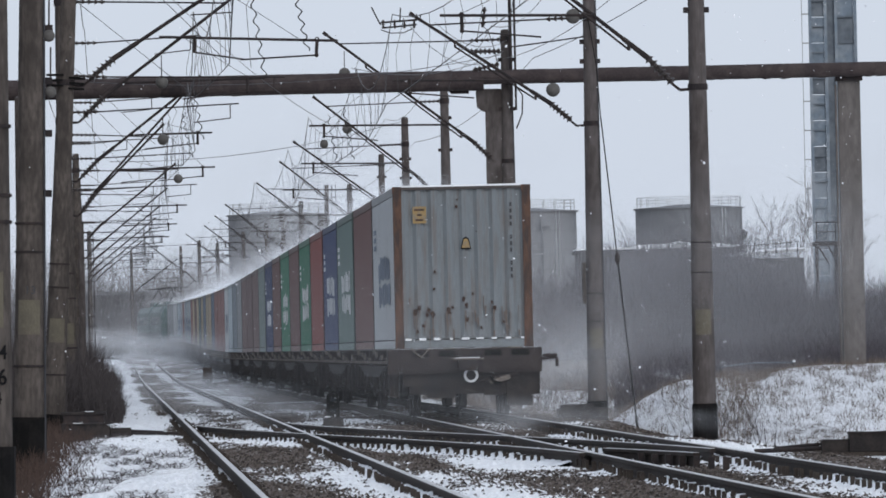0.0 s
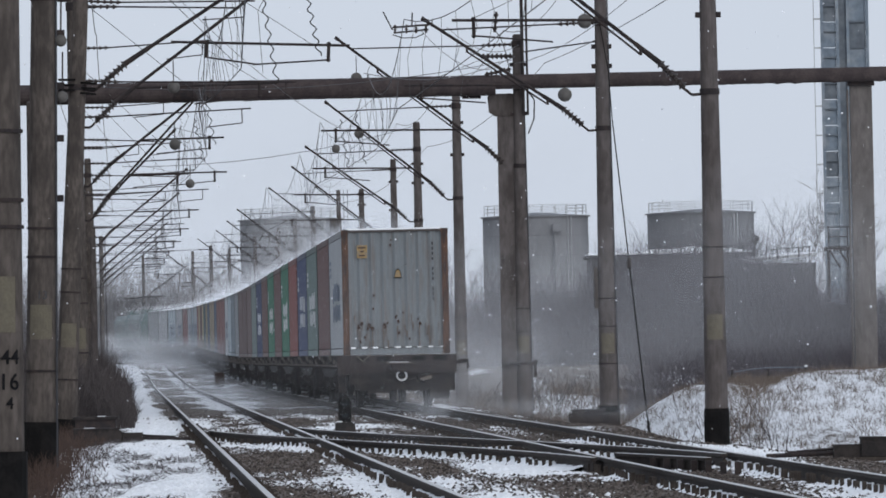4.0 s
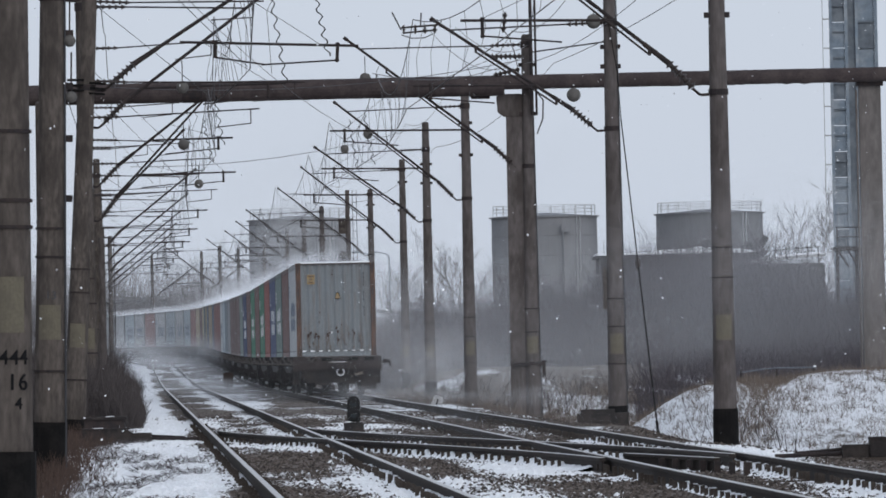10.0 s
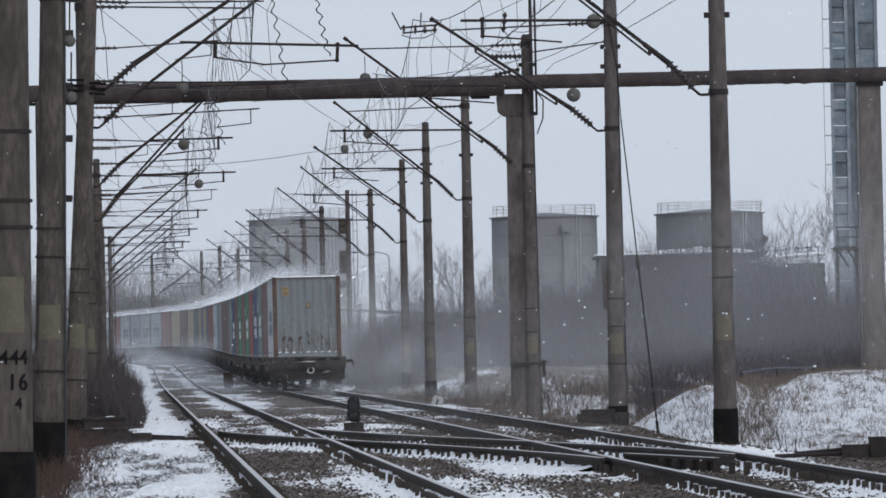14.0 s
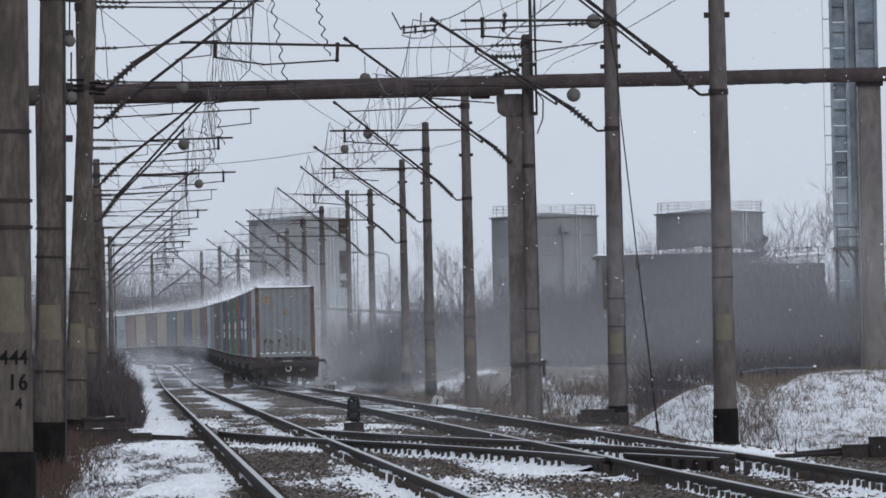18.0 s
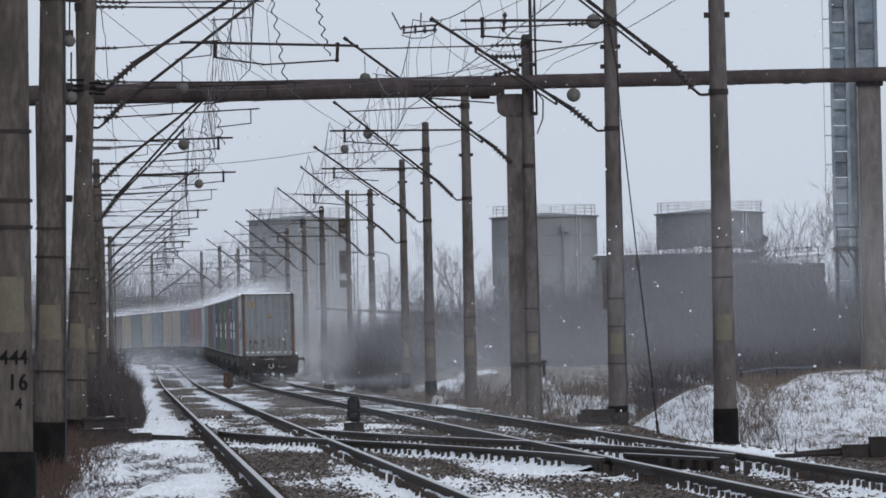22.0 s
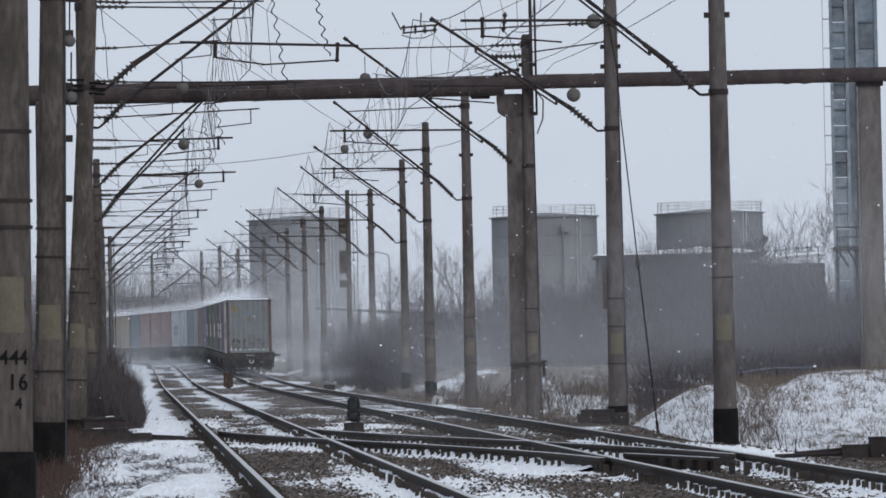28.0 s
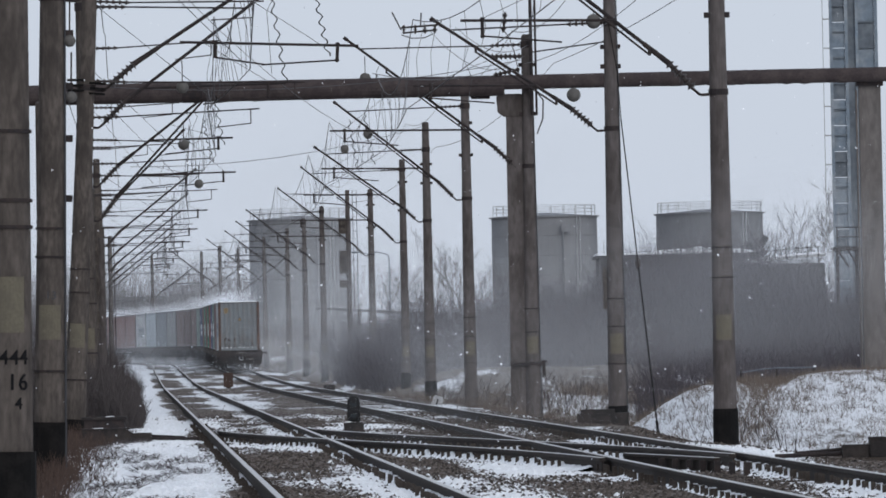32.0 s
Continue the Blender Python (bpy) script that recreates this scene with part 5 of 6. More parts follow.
def container(k, color):
    t = thing("shipping_container", "weathered %s corrugated steel shipping container with snow on its roof" % color, "shipping container", "containers on the train")
    tail = k == 0
    made = []
    for side in (-1, 1):
        made.append(part("side_wall", CM["side"], PAINT, t, m=pose(side * (WIDE / 2 - 0.008), 0, 0.17, 0, 0, 90 * side)))
        end = part("end_wall", CM["tail_end" if tail and side < 0 else "end"], PAINT, t, m=pose(0, side * (LONG / 2 - 0.03), 0.17, 0, 0, 0 if side < 0 else 180))
        made.append(end)
        for h in (0.08, HIGH - 0.085):
            made.append(part("side_rail", CM["rail"], PAINT, t, m=pose(side * (WIDE / 2 - 0.05), 0, h)))
            made.append(part("end_rail", CM["thin_sill" if tail and side < 0 and h > 2 else "sill"], PAINT, t, m=pose(0, side * (LONG / 2 - 0.055), h)))
        for e in (-1, 1):
            rusty = tail and e < 0
            made.append(part("corner_post", CM["rust_post" if rusty else "post"], PAINT, t, m=pose(side * (WIDE / 2 - 0.08), e * (LONG / 2 - 0.085), 0)))
            for h in (0.06, HIGH - 0.06):
                made.append(part("corner_casting", CM["rust_cast" if rusty else "cast"], PAINT, t, m=pose(side * (WIDE / 2 - 0.081), e * (LONG / 2 - 0.089), h)))
    made.append(part("roof", CM["roof"], PAINT, t))
    part("roof_snow", CM["snow"], SNOW, t)
    part("floor", CM["floor"], UNDER, t)
    c = PALETTE[color]
    if k > 9:                       # boxes ahead: haze put into the colour, greyer and paler
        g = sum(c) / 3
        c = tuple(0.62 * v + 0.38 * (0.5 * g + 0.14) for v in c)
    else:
        # nearer boxes carry a weaker share of the painted haze
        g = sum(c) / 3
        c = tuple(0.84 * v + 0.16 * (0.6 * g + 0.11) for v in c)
    wear = random.uniform(0.85, 1.15)
    for ob in made:                 # shade of the gaps put into posts and castings; upper rails darker too
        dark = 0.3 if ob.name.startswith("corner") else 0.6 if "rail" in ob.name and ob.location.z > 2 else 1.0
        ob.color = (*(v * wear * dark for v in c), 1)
    if tail:
        made[1].color = (*PALETTE["blue-grey"], 1)
        for ob in made:
            if ob.name.startswith("end_") and ob.location.y < 0:
                ob.color = (0.06, 0.052, 0.05, 1) if ob.location.z > 2 else (0.17, 0.19, 0.203, 1)
        tail_markings(t)
    if k in MARKED:
        side_marking(t, MARKED[k], k)
    return t


def side_marking(t, tone, k):
    """Worn lettering on the side, as plain bars standing proud of the corrugation."""
    rng = random.Random(k)
    for y in (-3.4, -2.3, -1.2, -0.1, 1.0, 2.1):
        for z in (1.0, 1.45):
            w, h = rng.uniform(0.5, 0.95), rng.uniform(0.28, 0.42)
            ob = part("lettering_bar", Shape().box((-WIDE / 2 - 0.003, y, z + rng.uniform(-0.05, 0.05)), (0.004, w, h)), PAINT, t)
            ob.color = (*tone, 1)
    for z in (1.9, 2.05, 2.2):
        ob = part("number_bar", Shape().box((-WIDE / 2 - 0.003, 4.4, z), (0.004, rng.uniform(0.9, 1.5), 0.09)), PAINT, t)
        ob.color = (*tone, 1)


def tail_markings(t):
    """Stickers, number bars, rust and snow on the end wall that faces the camera."""
    y = -LONG / 2 - 0.008
    part("sticker", Shape().box((-0.75, y + 0.012, 2.36), (0.24, 0.006, 0.30)), ORANGE_MARK, t, "faded orange square sticker")
    for z, w in ((2.45, 0.18), (2.36, 0.08), (2.27, 0.14)):
        part("sticker_bar", Shape().box((-0.75, y + 0.006, z), (w, 0.005, 0.035)), RUST_POST, t)
    s = Shape()
    prof = [(-0.095, 0.0), (0.095, 0.0), (0.05, 0.19), (0.0, 0.225), (-0.05, 0.19)]
    part("warning_triangle", Shape().sweep([[(0.06 + x, y + dy, 1.74 + z) for x, z in prof] for dy in (0.002, 0.012)]), DARK_MARK, t, "dark-edged warning triangle")
    part("triangle_face", Shape().sweep([[(0.06 + x * 0.78, y + dy, 1.765 + z * 0.74) for x, z in prof] for dy in (-0.004, 0.001)]), ORANGE_MARK, t, "orange triangle face")
    for k in range(12):
        if k in (4, 8):
            continue
        part("number_bar", Shape().box((0.86, y + 0.012, 2.52 - 0.115 * k), (0.038, 0.006, 0.07)), CABLE, t)
    rng = random.Random(5)
    for k in range(9):
        x = -1.0 + 0.252 * k
        part("sill_snow", Shape().box((x + 0.01, y - 0.01, 0.165), (rng.uniform(0.05, 0.14), 0.05, rng.uniform(0.025, 0.045))), SNOW, t)
    def scab(x, z, r, n=9):
        pts = [(x + r * rng.uniform(0.5, 1.1) * math.cos(2 * math.pi * i / n), z + 1.3 * r * rng.uniform(0.5, 1.1) * math.sin(2 * math.pi * i / n)) for i in range(n)]
        part("rust_scab", Shape().sweep([[(px, y + dy, pz) for px, pz in pts] for dy in (0.006, 0.02)]), RUST_DARK, t)
    for x, z, r in ((-0.86, 0.66, 0.055), (-0.79, 0.72, 0.05), (-0.62, 0.68, 0.05), (-0.55, 0.60, 0.05), (-0.65, 0.6, 0.04), (-0.26, 0.66, 0.06), (-0.2, 0.72, 0.03), (0.0, 0.86, 0.04), (0.05, 0.75, 0.04), (0.06, 0.5, 0.04), (0.54, 0.70, 0.05), (0.5, 0.8, 0.03), (-0.72, 0.4, 0.03), (-0.82, 0.3, 0.03), (-0.5, 1.35, 0.03), (-0.52, 1.05, 0.03), (0.16, 0.95, 0.025), (-0.1, 2.5, 0.03), (-0.08, 2.62, 0.02), (0.25, 2.05, 0.015), (0.3, 0.35, 0.03), (0.7, 0.45, 0.025)):
        scab(x, z, r)
    for k in range(26):
        x, z, h, w = rng.uniform(-1.02, 1.02), rng.uniform(0.3, 0.95), rng.uniform(0.1, 0.35), rng.uniform(0.006, 0.02)
        part("rust_streak", Shape().sweep([[(x + a, y + dy, zz) for a, zz in ((-w, z), (w, z), (w * 0.3, z - h), (-w * 0.3, z - h))] for dy in (0.007, 0.016)]), STAIN, t)
    for x, h in ((-0.88, 0.3), (-0.84, 0.42), (-0.55, 0.35), (-0.24, 0.28), (0.03, 0.38), (0.53, 0.3), (-0.3, 0.5), (0.2, 0.22), (0.75, 0.5)):
        part("rust_streak", Shape().sweep([[(x - w, y + dy, z) for w, z in ((0.018, 0.66), (-0.018, 0.66), (-0.006, 0.66 - h), (0.006, 0.66 - h))] for dy in (0.008, 0.016)]), STAIN, t)


def wagon():
    t = thing("flat_wagon", "sooty black steel container flat wagon on two bogies", "flat wagon", "wagons of the train")
    part("deck_frame", Shape().box((0, 0, 1.12), (1.3, 24.7, 0.16)), UNDER, t)
    for s in (-1, 1):
        part("side_sill", Shape().sweep([[(s * 1.18 + a, y, z) for a, z in ((-0.09, lo), (0.09, lo), (0.09, 1.2), (-0.09, 1.2))] for y, lo in ((-12.25, 0.95), (-8, 0.9), (-4, 0.7), (4, 0.7), (8, 0.9), (12.25, 0.95))]), UNDER, t)
        for k in range(14):
            part("stake_pocket", Shape().box((s * 1.31, -11.7 + 1.8 * k, 1.04), (0.07, 0.16, 0.26)), BEAM, t)
            part("sill_fitting", Shape().box((s * 1.33, -11.1 + 1.8 * k, 0.98), (0.10, 0.3, 0.05)), DUSTED, t)
        for k in range(10):
            part("lashing_ring", Shape().box((s * 1.345, -11.4 + 2.4 * k + 0.5 * (k % 3), 1.02 + 0.05 * (k % 4)), (0.05, 0.22, 0.10)), DUSTED, t)
        for k in range(12):
            y = -10.9 + 1.98 * k
            part("hanging_rod", Shape().path([(s * 1.24, y, 0.98), (s * 1.26, y + 0.05, 0.6 - 0.12 * (k % 3)), (s * 1.1, y + 0.3, 0.42)], 0.022, 5), BEAM, t)
            part("twist_lock", Shape().box((s * 1.22, y + 0.55, 1.155), (0.2, 0.2, 0.08)), UNDER, t)
    for k in range(9):
        part("cross_member", Shape().box((0, -11 + 2.75 * k, 1.08), (2.2, 0.14, 0.2)), UNDER, t)
    for e in (-1, 1):
        part("end_beam", Shape().box((0, e * 12.3, 0.985), (2.72, 0.14, 0.43)).box((0, e * 12.38, 0.86), (2.3, 0.06, 0.06)), BEAM, t)
        part("coupler", Shape().box((0, e * 12.58, 0.98), (0.26, 0.5, 0.28)).box((0.1, e * 12.74, 0.98), (0.40, 0.1, 0.34)), IRON, t)
        b = part("bogie", Shape().box((0, 0, 0.66), (2.0, 0.5, 0.3)), UNDER, t, m=pose(0, e * 9.2, 0))
        for s in (-1, 1):
            part("side_frame", Shape().sweep([[(s * 1.02 + a, y, z) for a, z in ((-0.07, lo), (0.07, lo), (0.07, hi), (-0.07, hi))] for y, lo, hi in ((-1.25, 0.38, 0.62), (-0.6, 0.32, 0.72), (0, 0.28, 0.8), (0.6, 0.32, 0.72), (1.25, 0.38, 0.62))]), UNDER, b)
        for w in (-0.925, 0.925):
            part("wheelset", Shape().tube((-0.86, 0, 0), (-0.73, 0, 0), 0.475, n=24).tube((0.73, 0, 0), (0.86, 0, 0), 0.475, n=24).tube((-1.0, 0, 0), (1.0, 0, 0), 0.085, n=10), UNDER, b, m=pose(0, w, 0.479))
    for k, (y, l, lo) in enumerate(((-5.2, 1.6, 0.42), (-2.6, 2.0, 0.36), (0.6, 2.6, 0.4), (3.6, 1.8, 0.36), (5.6, 1.2, 0.45))):
        for s in (-1, 1):
            part("underframe_box", Shape().box((s * 0.98, y + 0.4 * s, (lo + 0.85) / 2), (0.3, l, 0.85 - lo)), UNDER, t)
    for e in (-1, 1):
        for s in (-1, 1):
            part("end_step", Shape().box((s * 1.25, e * 11.85, 0.62), (0.16, 0.4, 0.5)), UNDER, t)
        part("brake_rigging", Shape().box((0, e * 11.2, 0.55), (1.7, 1.2, 0.3)), UNDER, t)
    part("brake_cylinder", Shape().tube((0.3, 1.0, 0.8), (0.3, 2.2, 0.8), 0.16, n=12), IRON, t)
    return t


def tail_gear(t):
    """Signs and fittings on the last wagon's end."""
    y = -12.41
    rows = []
    s = Shape()
    n = 24
    for i in range(n + 1):
        a = 2 * math.pi * i / n
        rows.append([(0.1 + rr * math.cos(a), y + dy, 0.73 + rr * math.sin(a)) for rr, dy in ((0.088, 0), (0.128, 0), (0.128, -0.02), (0.088, -0.02))])
    part("tail_ring", s.sweep(rows), WHITE_MARK, t, "white painted ring of the tail disc")
    part("tail_disc", Shape().tube((0.1, y + 0.03, 0.73), (0.1, y + 0.01, 0.73), 0.1, n=20), UNDER, t)
    part("step_bar", Shape().box((0.04, y - 0.42, 1.02), (0.55, 0.10, 0.03)), DUSTED, t, "snowy step bar")
    part("snow_edge", Shape().box((0.03, y - 0.42, 1.042), (0.42, 0.09, 0.010)), SNOW, t)
    part("uncoupling_lever", Shape().path([(0.25, y, 0.62), (0.6, y, 0.70), (0.95, y, 0.75)], 0.022, 6), IRON, t)
    part("hose", Shape().path([(0.45, y - 0.02, 0.72), (0.5, y - 0.05, 0.6), (0.62, y - 0.05, 0.58)], 0.03, 6), BLACK, t)
    part("lamp_bracket", Shape().path([(1.36, y, 1.0), (1.62, y, 1.02), (1.62, y, 0.86)], 0.03, 6).box((1.5, y, 1.06), (0.25, 0.1, 0.05)), IRON, t)
    part("handrail", Shape().path([(-0.95, y, 1.22), (-0.78, y - 0.05, 1.06), (-0.62, y, 1.22)], 0.014, 6), DUSTED, t)
    part("gear_box", Shape().box((0.96, -12.05, 0.50), (0.46, 0.4, 0.64)), UNDER, t)
    part("brake_gear", Shape().box((-0.1, -11.95, 0.62), (1.75, 0.5, 0.42)).box((-0.42, -12.05, 0.44), (0.5, 0.3, 0.2)).box((0.5, -12.1, 0.47), (0.35, 0.3, 0.2)), UNDER, t)
    for x, w in ((-0.78, 0.28), (-0.32, 0.3), (0.5, 0.3), (0.98, 0.32)):
        part("beam_pocket", Shape().box((x, y + 0.035, 1.12), (w, 0.02, 0.10)), BLACK, t)
    part("brake_plate", Shape().sweep([[(x, y + dy, z) for x, z in ((0.42, 0.62), (0.78, 0.74), (0.8, 0.66), (0.46, 0.56))] for dy in (-0.02, 0.0)]), DUSTED, t)
    part("buffer_block", Shape().box((-0.85, -12.05, 0.75), (0.5, 0.4, 0.4)), UNDER, t)


def locomotive(seed):
    t = thing("locomotive", "dark green electric locomotive section with roof gear", "locomotive", "locomotives")
    prof = [(-1.5, 1.0), (1.5, 1.0), (1.58, 1.3), (1.58, 3.5), (1.3, 3.95), (-1.3, 3.95), (-1.58, 3.5), (-1.58, 1.3)]
    part("body", Shape().sweep([[(x * (1 if abs(y) < 7.9 else 0.96), y, z if z < 3 or abs(y) < 7.2 else z - 0.25) for x, z in prof] for y in (-8.3, -7.6, -7.0, 7.0, 7.6, 8.3)]), LOCO, t)
    for s in (-1, 1):
        part("pale_stripe", Shape().box((s * 1.585, 0, 1.75), (0.012, 15.0, 0.22)), TANK, t)
        for k in range(6):
            part("side_window", Shape().box((s * 1.585, -5.5 + 2.2 * k, 2.85), (0.014, 0.9, 0.6)), LAMP_GLASS, t)
        part("bogie_frame", Shape().box((s * 1.1, -4, 0.55), (0.2, 4.2, 0.5)).box((s * 1.1, 4, 0.55), (0.2, 4.2, 0.5)), UNDER, t)
    for e in (-1, 1):
        part("end_window", Shape().box((0, e * 8.31, 2.9), (1.9, 0.02, 0.7)), LAMP_GLASS, t)
        for w in (-5.4, -2.6, 2.6, 5.4):
            if (w < 0) == (e < 0):
                part("wheelset", Shape().tube((-0.86, w, 0.625), (-0.73, w, 0.625), 0.62, n=24).tube((0.73, w, 0.625), (0.86, w, 0.625), 0.62, n=24), IRON, t)
        part("pantograph", Shape().path([(-0.7, e * 4, 4.1), (-0.4, e * 5.2, 4.7), (0, e * 4, 5.4)], 0.04, 6).path([(0.7, e * 4, 4.1), (0.4, e * 5.2, 4.7), (0, e * 4, 5.4)], 0.04, 6).tube((-0.9, e * 4, 5.45), (0.9, e * 4, 5.45), 0.04, n=6), IRON, t)
    part("roof_box", Shape().box((0, 0, 4.15), (1.6, 5.0, 0.4)), LOCO, t)
    return t


WAGON = 25.62
TAIL, SPEED = 149.5, 11.0
wagons, containers = [], []
tail_wagon = wagon()
for k in range(20):
    wagons.append((copy_thing(tail_wagon, pose(0, 0, 0)) if k else tail_wagon, 12.4 + k * WAGON))
tail_gear(tail_wagon)
tagged(tail_wagon, "sooty black last flat wagon with a white tail ring")
for k, c in enumerate(ORDER):
    containers.append((container(k, c), 12.4 + (k // 2) * WAGON + (-6.28 if k % 2 == 0 else 6.28)))
locomotives = [(locomotive(k), 12.4 + 20 * WAGON - 0.4 + 17.2 * k) for k in range(2)]

# ---- snow in the air ----


def flakes(name, pts, size, label, category="snow", mat=None, seed=0, k=3):
    """Loose snow: many tiny tilted flakes with k corners."""
    rng = np.random.default_rng(seed)
    n = len(pts)
    s = size * (0.6 + 0.8 * rng.random(n))
    a = rng.normal(0, 1, (n, 3))
    b = rng.normal(0, 1, (n, 3))
    a /= np.linalg.norm(a, axis=1)[:, None]
    b -= a * (a * b).sum(1)[:, None]
    b /= np.linalg.norm(b, axis=1)[:, None]
    turn = [2 * np.pi * i / k for i in range(k)]
    v = np.stack([pts + (a * np.cos(t) + b * np.sin(t)) * s[:, None] * 0.5 for t in turn], 1).reshape(-1, 3)
    me = bpy.data.meshes.new(name)
    me.vertices.add(k * n)
    me.vertices.foreach_set("co", v.astype(np.float32).ravel())
    me.loops.add(k * n)
    me.loops.foreach_set("vertex_index", np.arange(k * n, dtype=np.int32))
    me.polygons.add(n)
    me.polygons.foreach_set("loop_start", np.arange(0, k * n, k, dtype=np.int32))
    me.update(calc_edges=True)
    me.materials.append(mat or FLAKE)
    return tagged(new(name, me), label, category, kind="stuff")


def powder_material(name, dense, scale):
    """Airborne powder: each soft wisp thins out to nothing at its rim and is torn by the wind."""
    m = bpy.data.materials.new(name)
    m.use_nodes = True
    n, l = m.node_tree.nodes, m.node_tree.links
    n.remove(n["Principled BSDF"])

    def calc(op, a, c=0.0):
        x = n.new("ShaderNodeMath")
        x.operation, x.use_clamp = op, True
        for i, val in enumerate((a, c)):
            if isinstance(val, (int, float)):
                x.inputs[i].default_value = val
            else:
                l.new(val, x.inputs[i])
        return x.outputs[0]

    uv = n.new("ShaderNodeUVMap")
    uv.uv_map = "wisp"
    rim = n.new("ShaderNodeVectorMath")
    rim.operation = "LENGTH"
    l.new(uv.outputs[0], rim.inputs[0])
    soft = calc("POWER", calc("SUBTRACT", 1.0, calc("POWER", rim.outputs["Value"], 2.0)), 1.6)
    tc = n.new("ShaderNodeTexCoord")
    torn = n.new("ShaderNodeTexNoise")
    torn.inputs["Scale"].default_value, torn.inputs["Detail"].default_value, torn.inputs["Roughness"].default_value = scale, 4, 0.55
    l.new(tc.outputs["Object"], torn.inputs["Vector"])
    gap = n.new("ShaderNodeMapRange")
    gap.inputs["From Min"].default_value, gap.inputs["From Max"].default_value = 0.3, 0.68
    gap.inputs["To Min"].default_value = 0.25
    l.new(torn.outputs["Fac"], gap.inputs["Value"])
    cover = calc("MULTIPLY", calc("MULTIPLY", soft, gap.outputs[0]), dense)
    clear = n.new("ShaderNodeBsdfTransparent")
    front, back = n.new("ShaderNodeBsdfDiffuse"), n.new("ShaderNodeBsdfTranslucent")
    for b in (front, back):
        b.inputs["Color"].default_value = (0.84, 0.865, 0.905, 1)
    body, mix = n.new("ShaderNodeMixShader"), n.new("ShaderNodeMixShader")
    body.inputs[0].default_value = 0.5
    l.new(front.outputs[0], body.inputs[1])
    l.new(back.outputs[0], body.inputs[2])
    l.new(cover, mix.inputs[0])
    l.new(clear.outputs[0], mix.inputs[1])
    l.new(body.outputs[0], mix.inputs[2])
    l.new(mix.outputs[0], n["Material Output"].inputs["Surface"])
    return m


POWDER = powder_material("whirling powder snow", 0.145, 0.9)
DRIFT = powder_material("thin driven powder snow", 0.095, 0.12)


def wisps(name, rows, mat, label, seed):
    """A cloud of shallow domed wisps. A row holds a wisp's centre, half width and half height."""
    rng = random.Random(seed)
    v, f, uvs = [], [], []
    ring = [(math.cos(2 * math.pi * i / 12), math.sin(2 * math.pi * i / 12)) for i in range(12)]
    for x, y, z, a, b in rows:
        m = pose(x, y, z, rng.gauss(0, 12), rng.gauss(0, 5), rng.gauss(0, 16))
        k = len(v)
        v.append(tuple(m @ Vector((0, -0.25 * b, 0))))
        uvs.append((0.0, 0.0))
        for r, lift in ((0.55, -0.17), (1.0, 0.0)):
            v += [tuple(m @ Vector((a * r * c, lift * b, b * r * s_))) for c, s_ in ring]
            uvs += [(r * c, r * s_) for c, s_ in ring]
        for i in range(12):
            e = (i + 1) % 12
            f += [(k, k + 1 + i, k + 1 + e), (k + 1 + i, k + 13 + i, k + 13 + e, k + 1 + e)]
    me = bpy.data.meshes.new(name)
    me.from_pydata(v, [], f)
    me.polygons.foreach_set("use_smooth", [True] * len(f))
    uv = me.uv_layers.new(name="wisp")
    loops = np.empty(len(me.loops), dtype=np.int32)
    me.loops.foreach_get("vertex_index", loops)
    uv.data.foreach_set("uv", np.array(uvs, dtype=np.float32)[loops].ravel())
    me.materials.append(mat)
    return tagged(new(name, me), label, "snow", kind="stuff")


def wagon_wisps(seed, tail=False, thick=0):
    """Powder round one wagon, in its own space: torn off the roof, streaming low over the next track, drifting off to the lee side."""
    rng = random.Random(seed)
    y = lambda: rng.uniform(-12.8, 12.8)
    rows = [(rng.gauss(0.3, 0.5), y(), 4.2 + rng.expovariate(3.5), rng.uniform(1.0, 1.7), rng.uniform(0.28, 0.6)) for k in range(0 if tail else 11)]
    rows += [(-1.9 - rng.expovariate(0.6), y(), rng.uniform(-0.1, 0.2), rng.uniform(1.0, 2.0), rng.uniform(0.15, 0.48)) for k in range(2 if tail else 9)]
    rows += [((2.6 if tail else 1.4) + rng.gammavariate(1.5, 1.9), rng.uniform(2, 12) if tail else y(), rng.expovariate(0.75), rng.uniform(1.4, 3.0), rng.uniform(0.9, 1.9)) for k in range(2 if tail else 4)]
    rows += [(-0.6 - rng.expovariate(0.45), y(), rng.uniform(0.2, 1.6), rng.uniform(1.3, 2.6), rng.uniform(0.5, 1.5)) for k in range(thick)]
    return rows


def trail_wisps(seed):
    """Powder that streams over the track behind the last wagon."""
    rng = random.Random(seed)
    rows = []
    for k in range(9):
        back = min(rng.expovariate(0.07), 40)
        rows.append((rng.gauss(1.2, 1.2 + 0.03 * back), -13.4 - back, rng.uniform(-0.1, 0.12), rng.uniform(1.0, 2.2), rng.uniform(0.15, 0.46)))
    return rows


def drift_wisps(d0, d1, half, shift, high, count, seed):
    """Thin powder blowing over the line and the waste ground."""
    rng = random.Random(seed)
    rows = []
    for k in range(count):
        d = rng.uniform(d0, d1)
        size = 0.55 if d < 232 else 1.0
        rows.append((train_x(min(d, 700)) + shift + rng.uniform(-half, half), d, rng.uniform(0.3, 1.0) * rng.uniform(0, high), size * rng.uniform(6, 12), size * rng.uniform(2.5, 5.5)))
    return rows


def lee_wisps(seed):
    """Powder that lingers on the lee side of the line, where the cutting opens."""
    rng = random.Random(seed)
    rows = []
    for k in range(24):
        d = rng.uniform(350, 590)
        rows.append((train_x(d) + 2.0 + rng.gammavariate(1.5, 3.0), d, rng.expovariate(0.6), rng.uniform(2.0, 4.2), rng.uniform(1.3, 2.6)))
    return rows


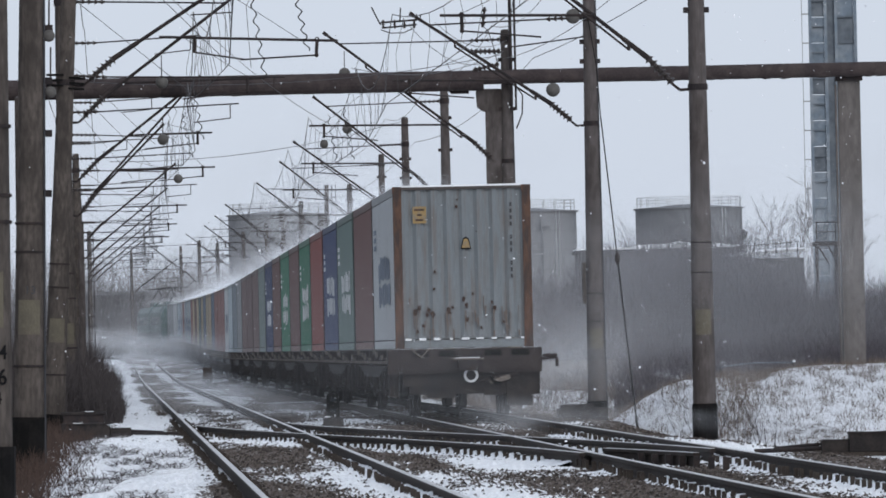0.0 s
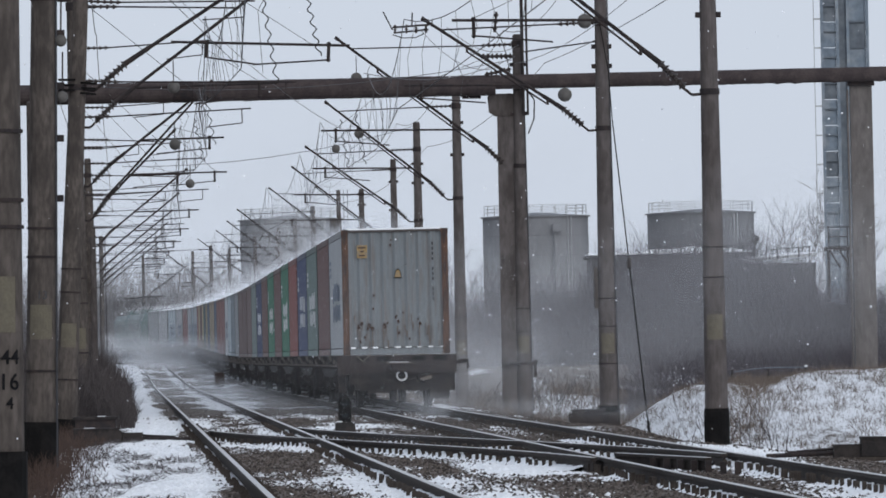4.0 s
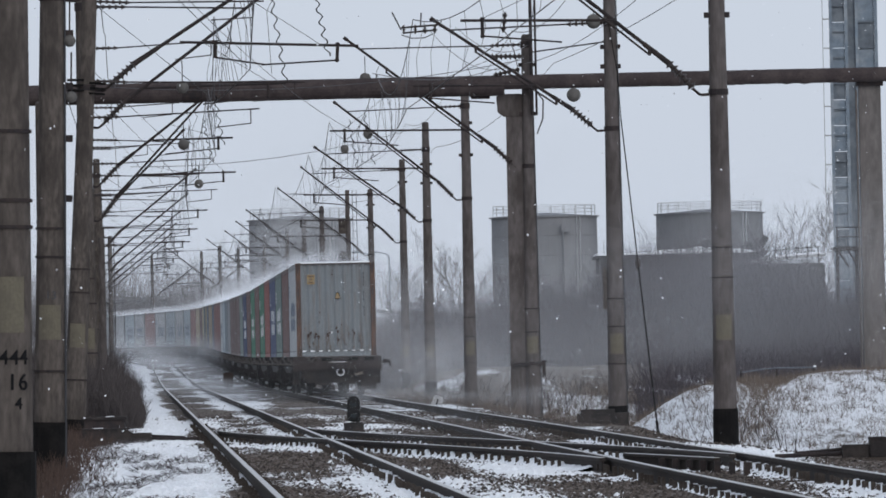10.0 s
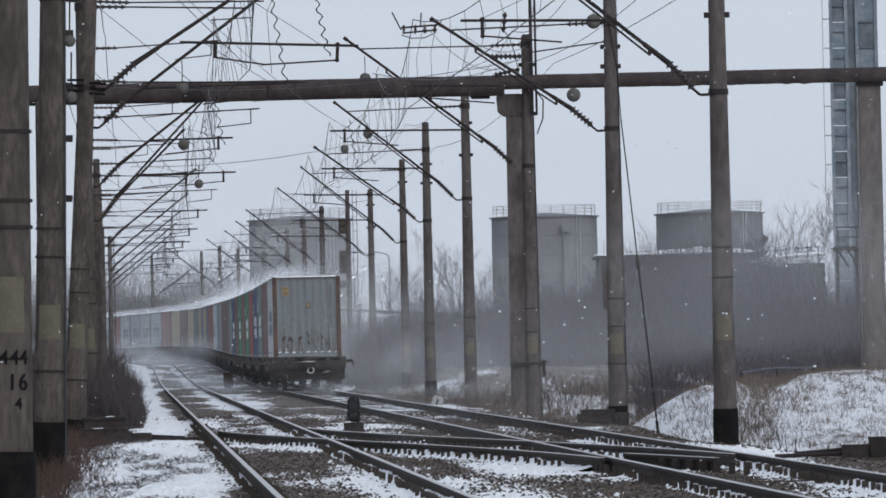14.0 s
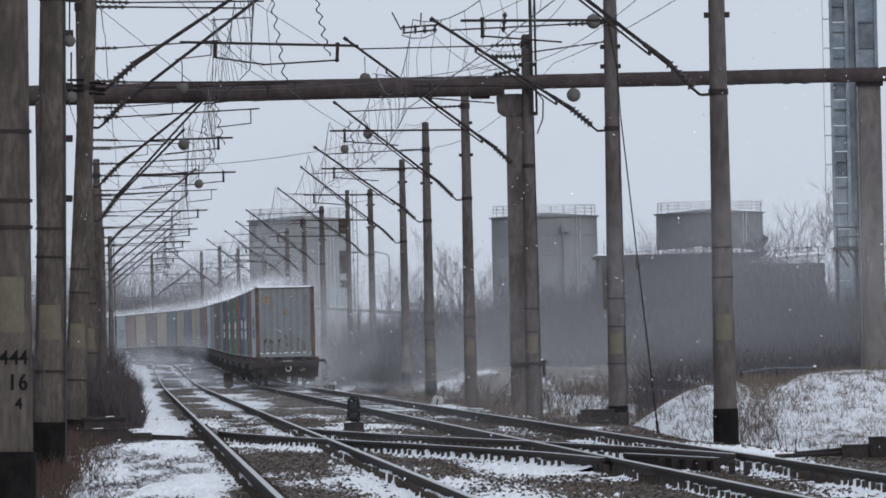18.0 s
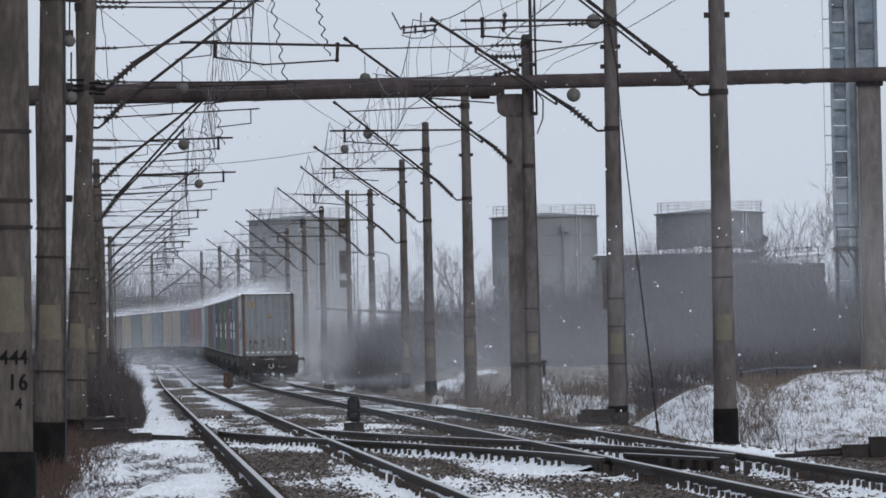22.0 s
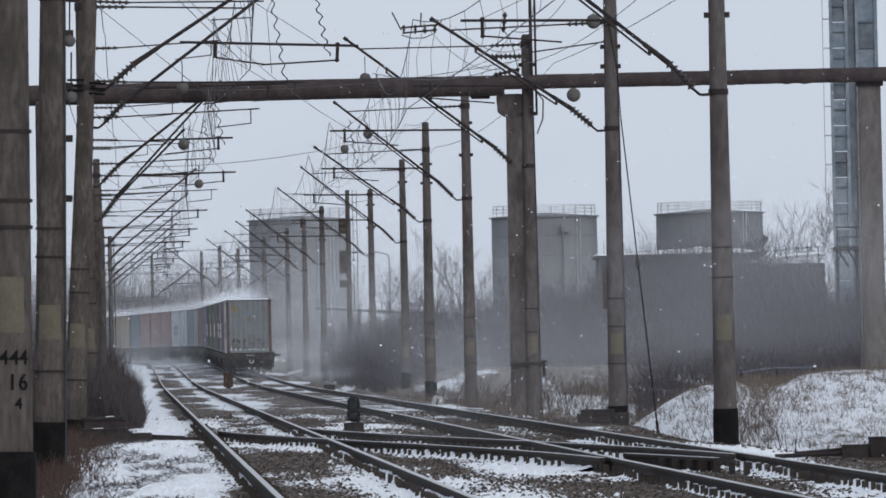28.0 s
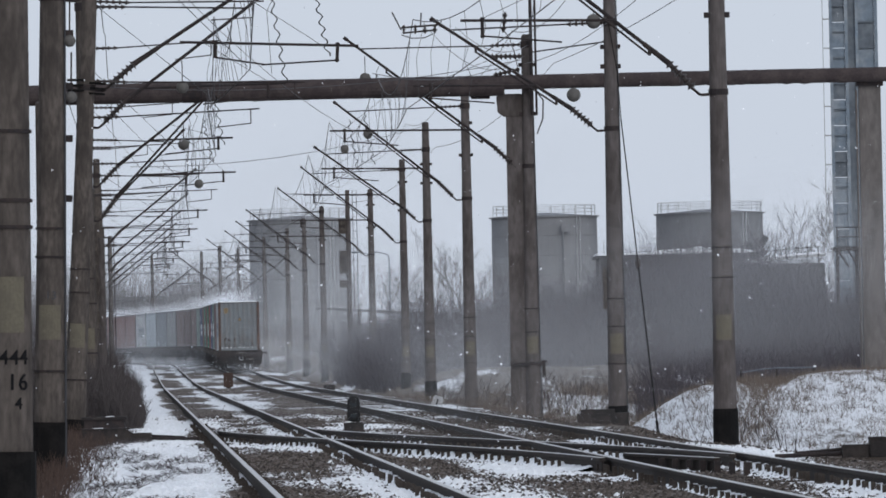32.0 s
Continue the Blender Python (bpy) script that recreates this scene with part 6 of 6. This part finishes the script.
def roof_points(n, seed):
    rng = np.random.default_rng(seed)
    return np.stack([rng.normal(0.1, 1.0, n), rng.uniform(-13.2, 13.2, n), 4.12 + rng.exponential(0.36, n)], 1)


dust = []
base_dust = [wisps("snow_dust", wagon_wisps(20 + i), POWDER, "white powder snow whirling along the moving train", 30 + i) for i in range(4)]
thick_dust = wisps("snow_dust", wagon_wisps(28, thick=13), POWDER, "thick cloud of powder snow thrown up by the locomotives", 38)
middle_dust = wisps("snow_dust", wagon_wisps(29, thick=5), POWDER, "cloud of powder snow rolling along the train", 39)
base_grains = flakes("snow_grains", roof_points(6000, 26), 0.013, "snow grains torn off the container roofs", seed=36)
for k, (ob, ahead) in enumerate(wagons[1:] + locomotives):
    dust.append((base_dust[k] if k < 4 else thick_dust if k == 14 else middle_dust if k == 7 else copy_thing(thick_dust if k > 14 else middle_dust if k > 7 else base_dust[k % 4], pose(0, 0, 0)), ahead))
    dust.append((base_grains if k == 0 else copy_thing(base_grains, pose(0, 0, 0)), ahead))
# the last wagon's own roof is swept bare
dust.append((wisps("snow_dust", wagon_wisps(40, True), POWDER, "thin powder snow beside the last wagon", 41), 12.4))
dust.append((wisps("snow_trail", trail_wisps(50), POWDER, "powder snow hanging in the air behind the train", 51), 12.4))
for k, (d0, d1, half, shift, high, count) in enumerate(((112, 232, 13, 3, 7, 5), (268, 400, 19, 23.5, 6, 17), (400, 560, 25, 27, 8, 16), (555, 690, 44, 11, 18, 74))):
    wisps("driven_snow", drift_wisps(d0, d1, half, shift, high, count, 60 + k), DRIFT, "thin veil of driven snow over the line and yard", 63 + k)
wisps("driven_snow", lee_wisps(58), POWDER, "powder snow lingering on the lee side of the line", 59)

def air_points(n, seed, low, high):
    """Loose flakes anywhere in a box of air."""
    return np.random.default_rng(seed).uniform(low, high, (n, 3))


falling = [flakes("falling_snow", air_points(9000, 70 + i, (-45, 100, -18), (45, 240, 50)), 0.025, "large loose snowflakes drifting across the view", seed=75 + i, k=6) for i in range(2)]
falling += [flakes("falling_snow", air_points(11000, 72 + i, (-40, 60, -14), (40, 180, 40)), 0.017, "small loose snowflakes drifting across the view", seed=77 + i, k=6) for i in range(2)]

# ---- what moves ----
rolling = [w for w in tail_wagon.children_recursive if w.name.startswith("wheelset")]


def motions():
    """The train draws away at a steady speed along its track; the snow drifts down with the wind."""
    for ob, ahead in wagons + locomotives + dust:
        walk(ob, [(t, on_line(train_x, TAIL + SPEED * t + ahead)) for t in range(0, 33, 2)])
    for ob, ahead in containers:
        walk(ob, [(t, on_line(train_x, TAIL + SPEED * t + ahead, 0, DECK)) for t in range(0, 33, 2)])
    # the last wagon's wheelsets turn as they roll
    turn = SPEED / 0.475
    for ob in rolling:
        place = ob.location.copy()
        walk(ob, [(k / 30, Matrix.Translation(place) @ Matrix.Rotation(-turn * k / 30, 4, "X")) for k in range(961)])
    for i, ob in enumerate(falling):
        walk(ob, [(t, pose(14 - (0.9 + 0.25 * i) * t, 0, 4 - (0.55 + 0.15 * i) * t)) for t in range(0, 33, 4)])


motions()
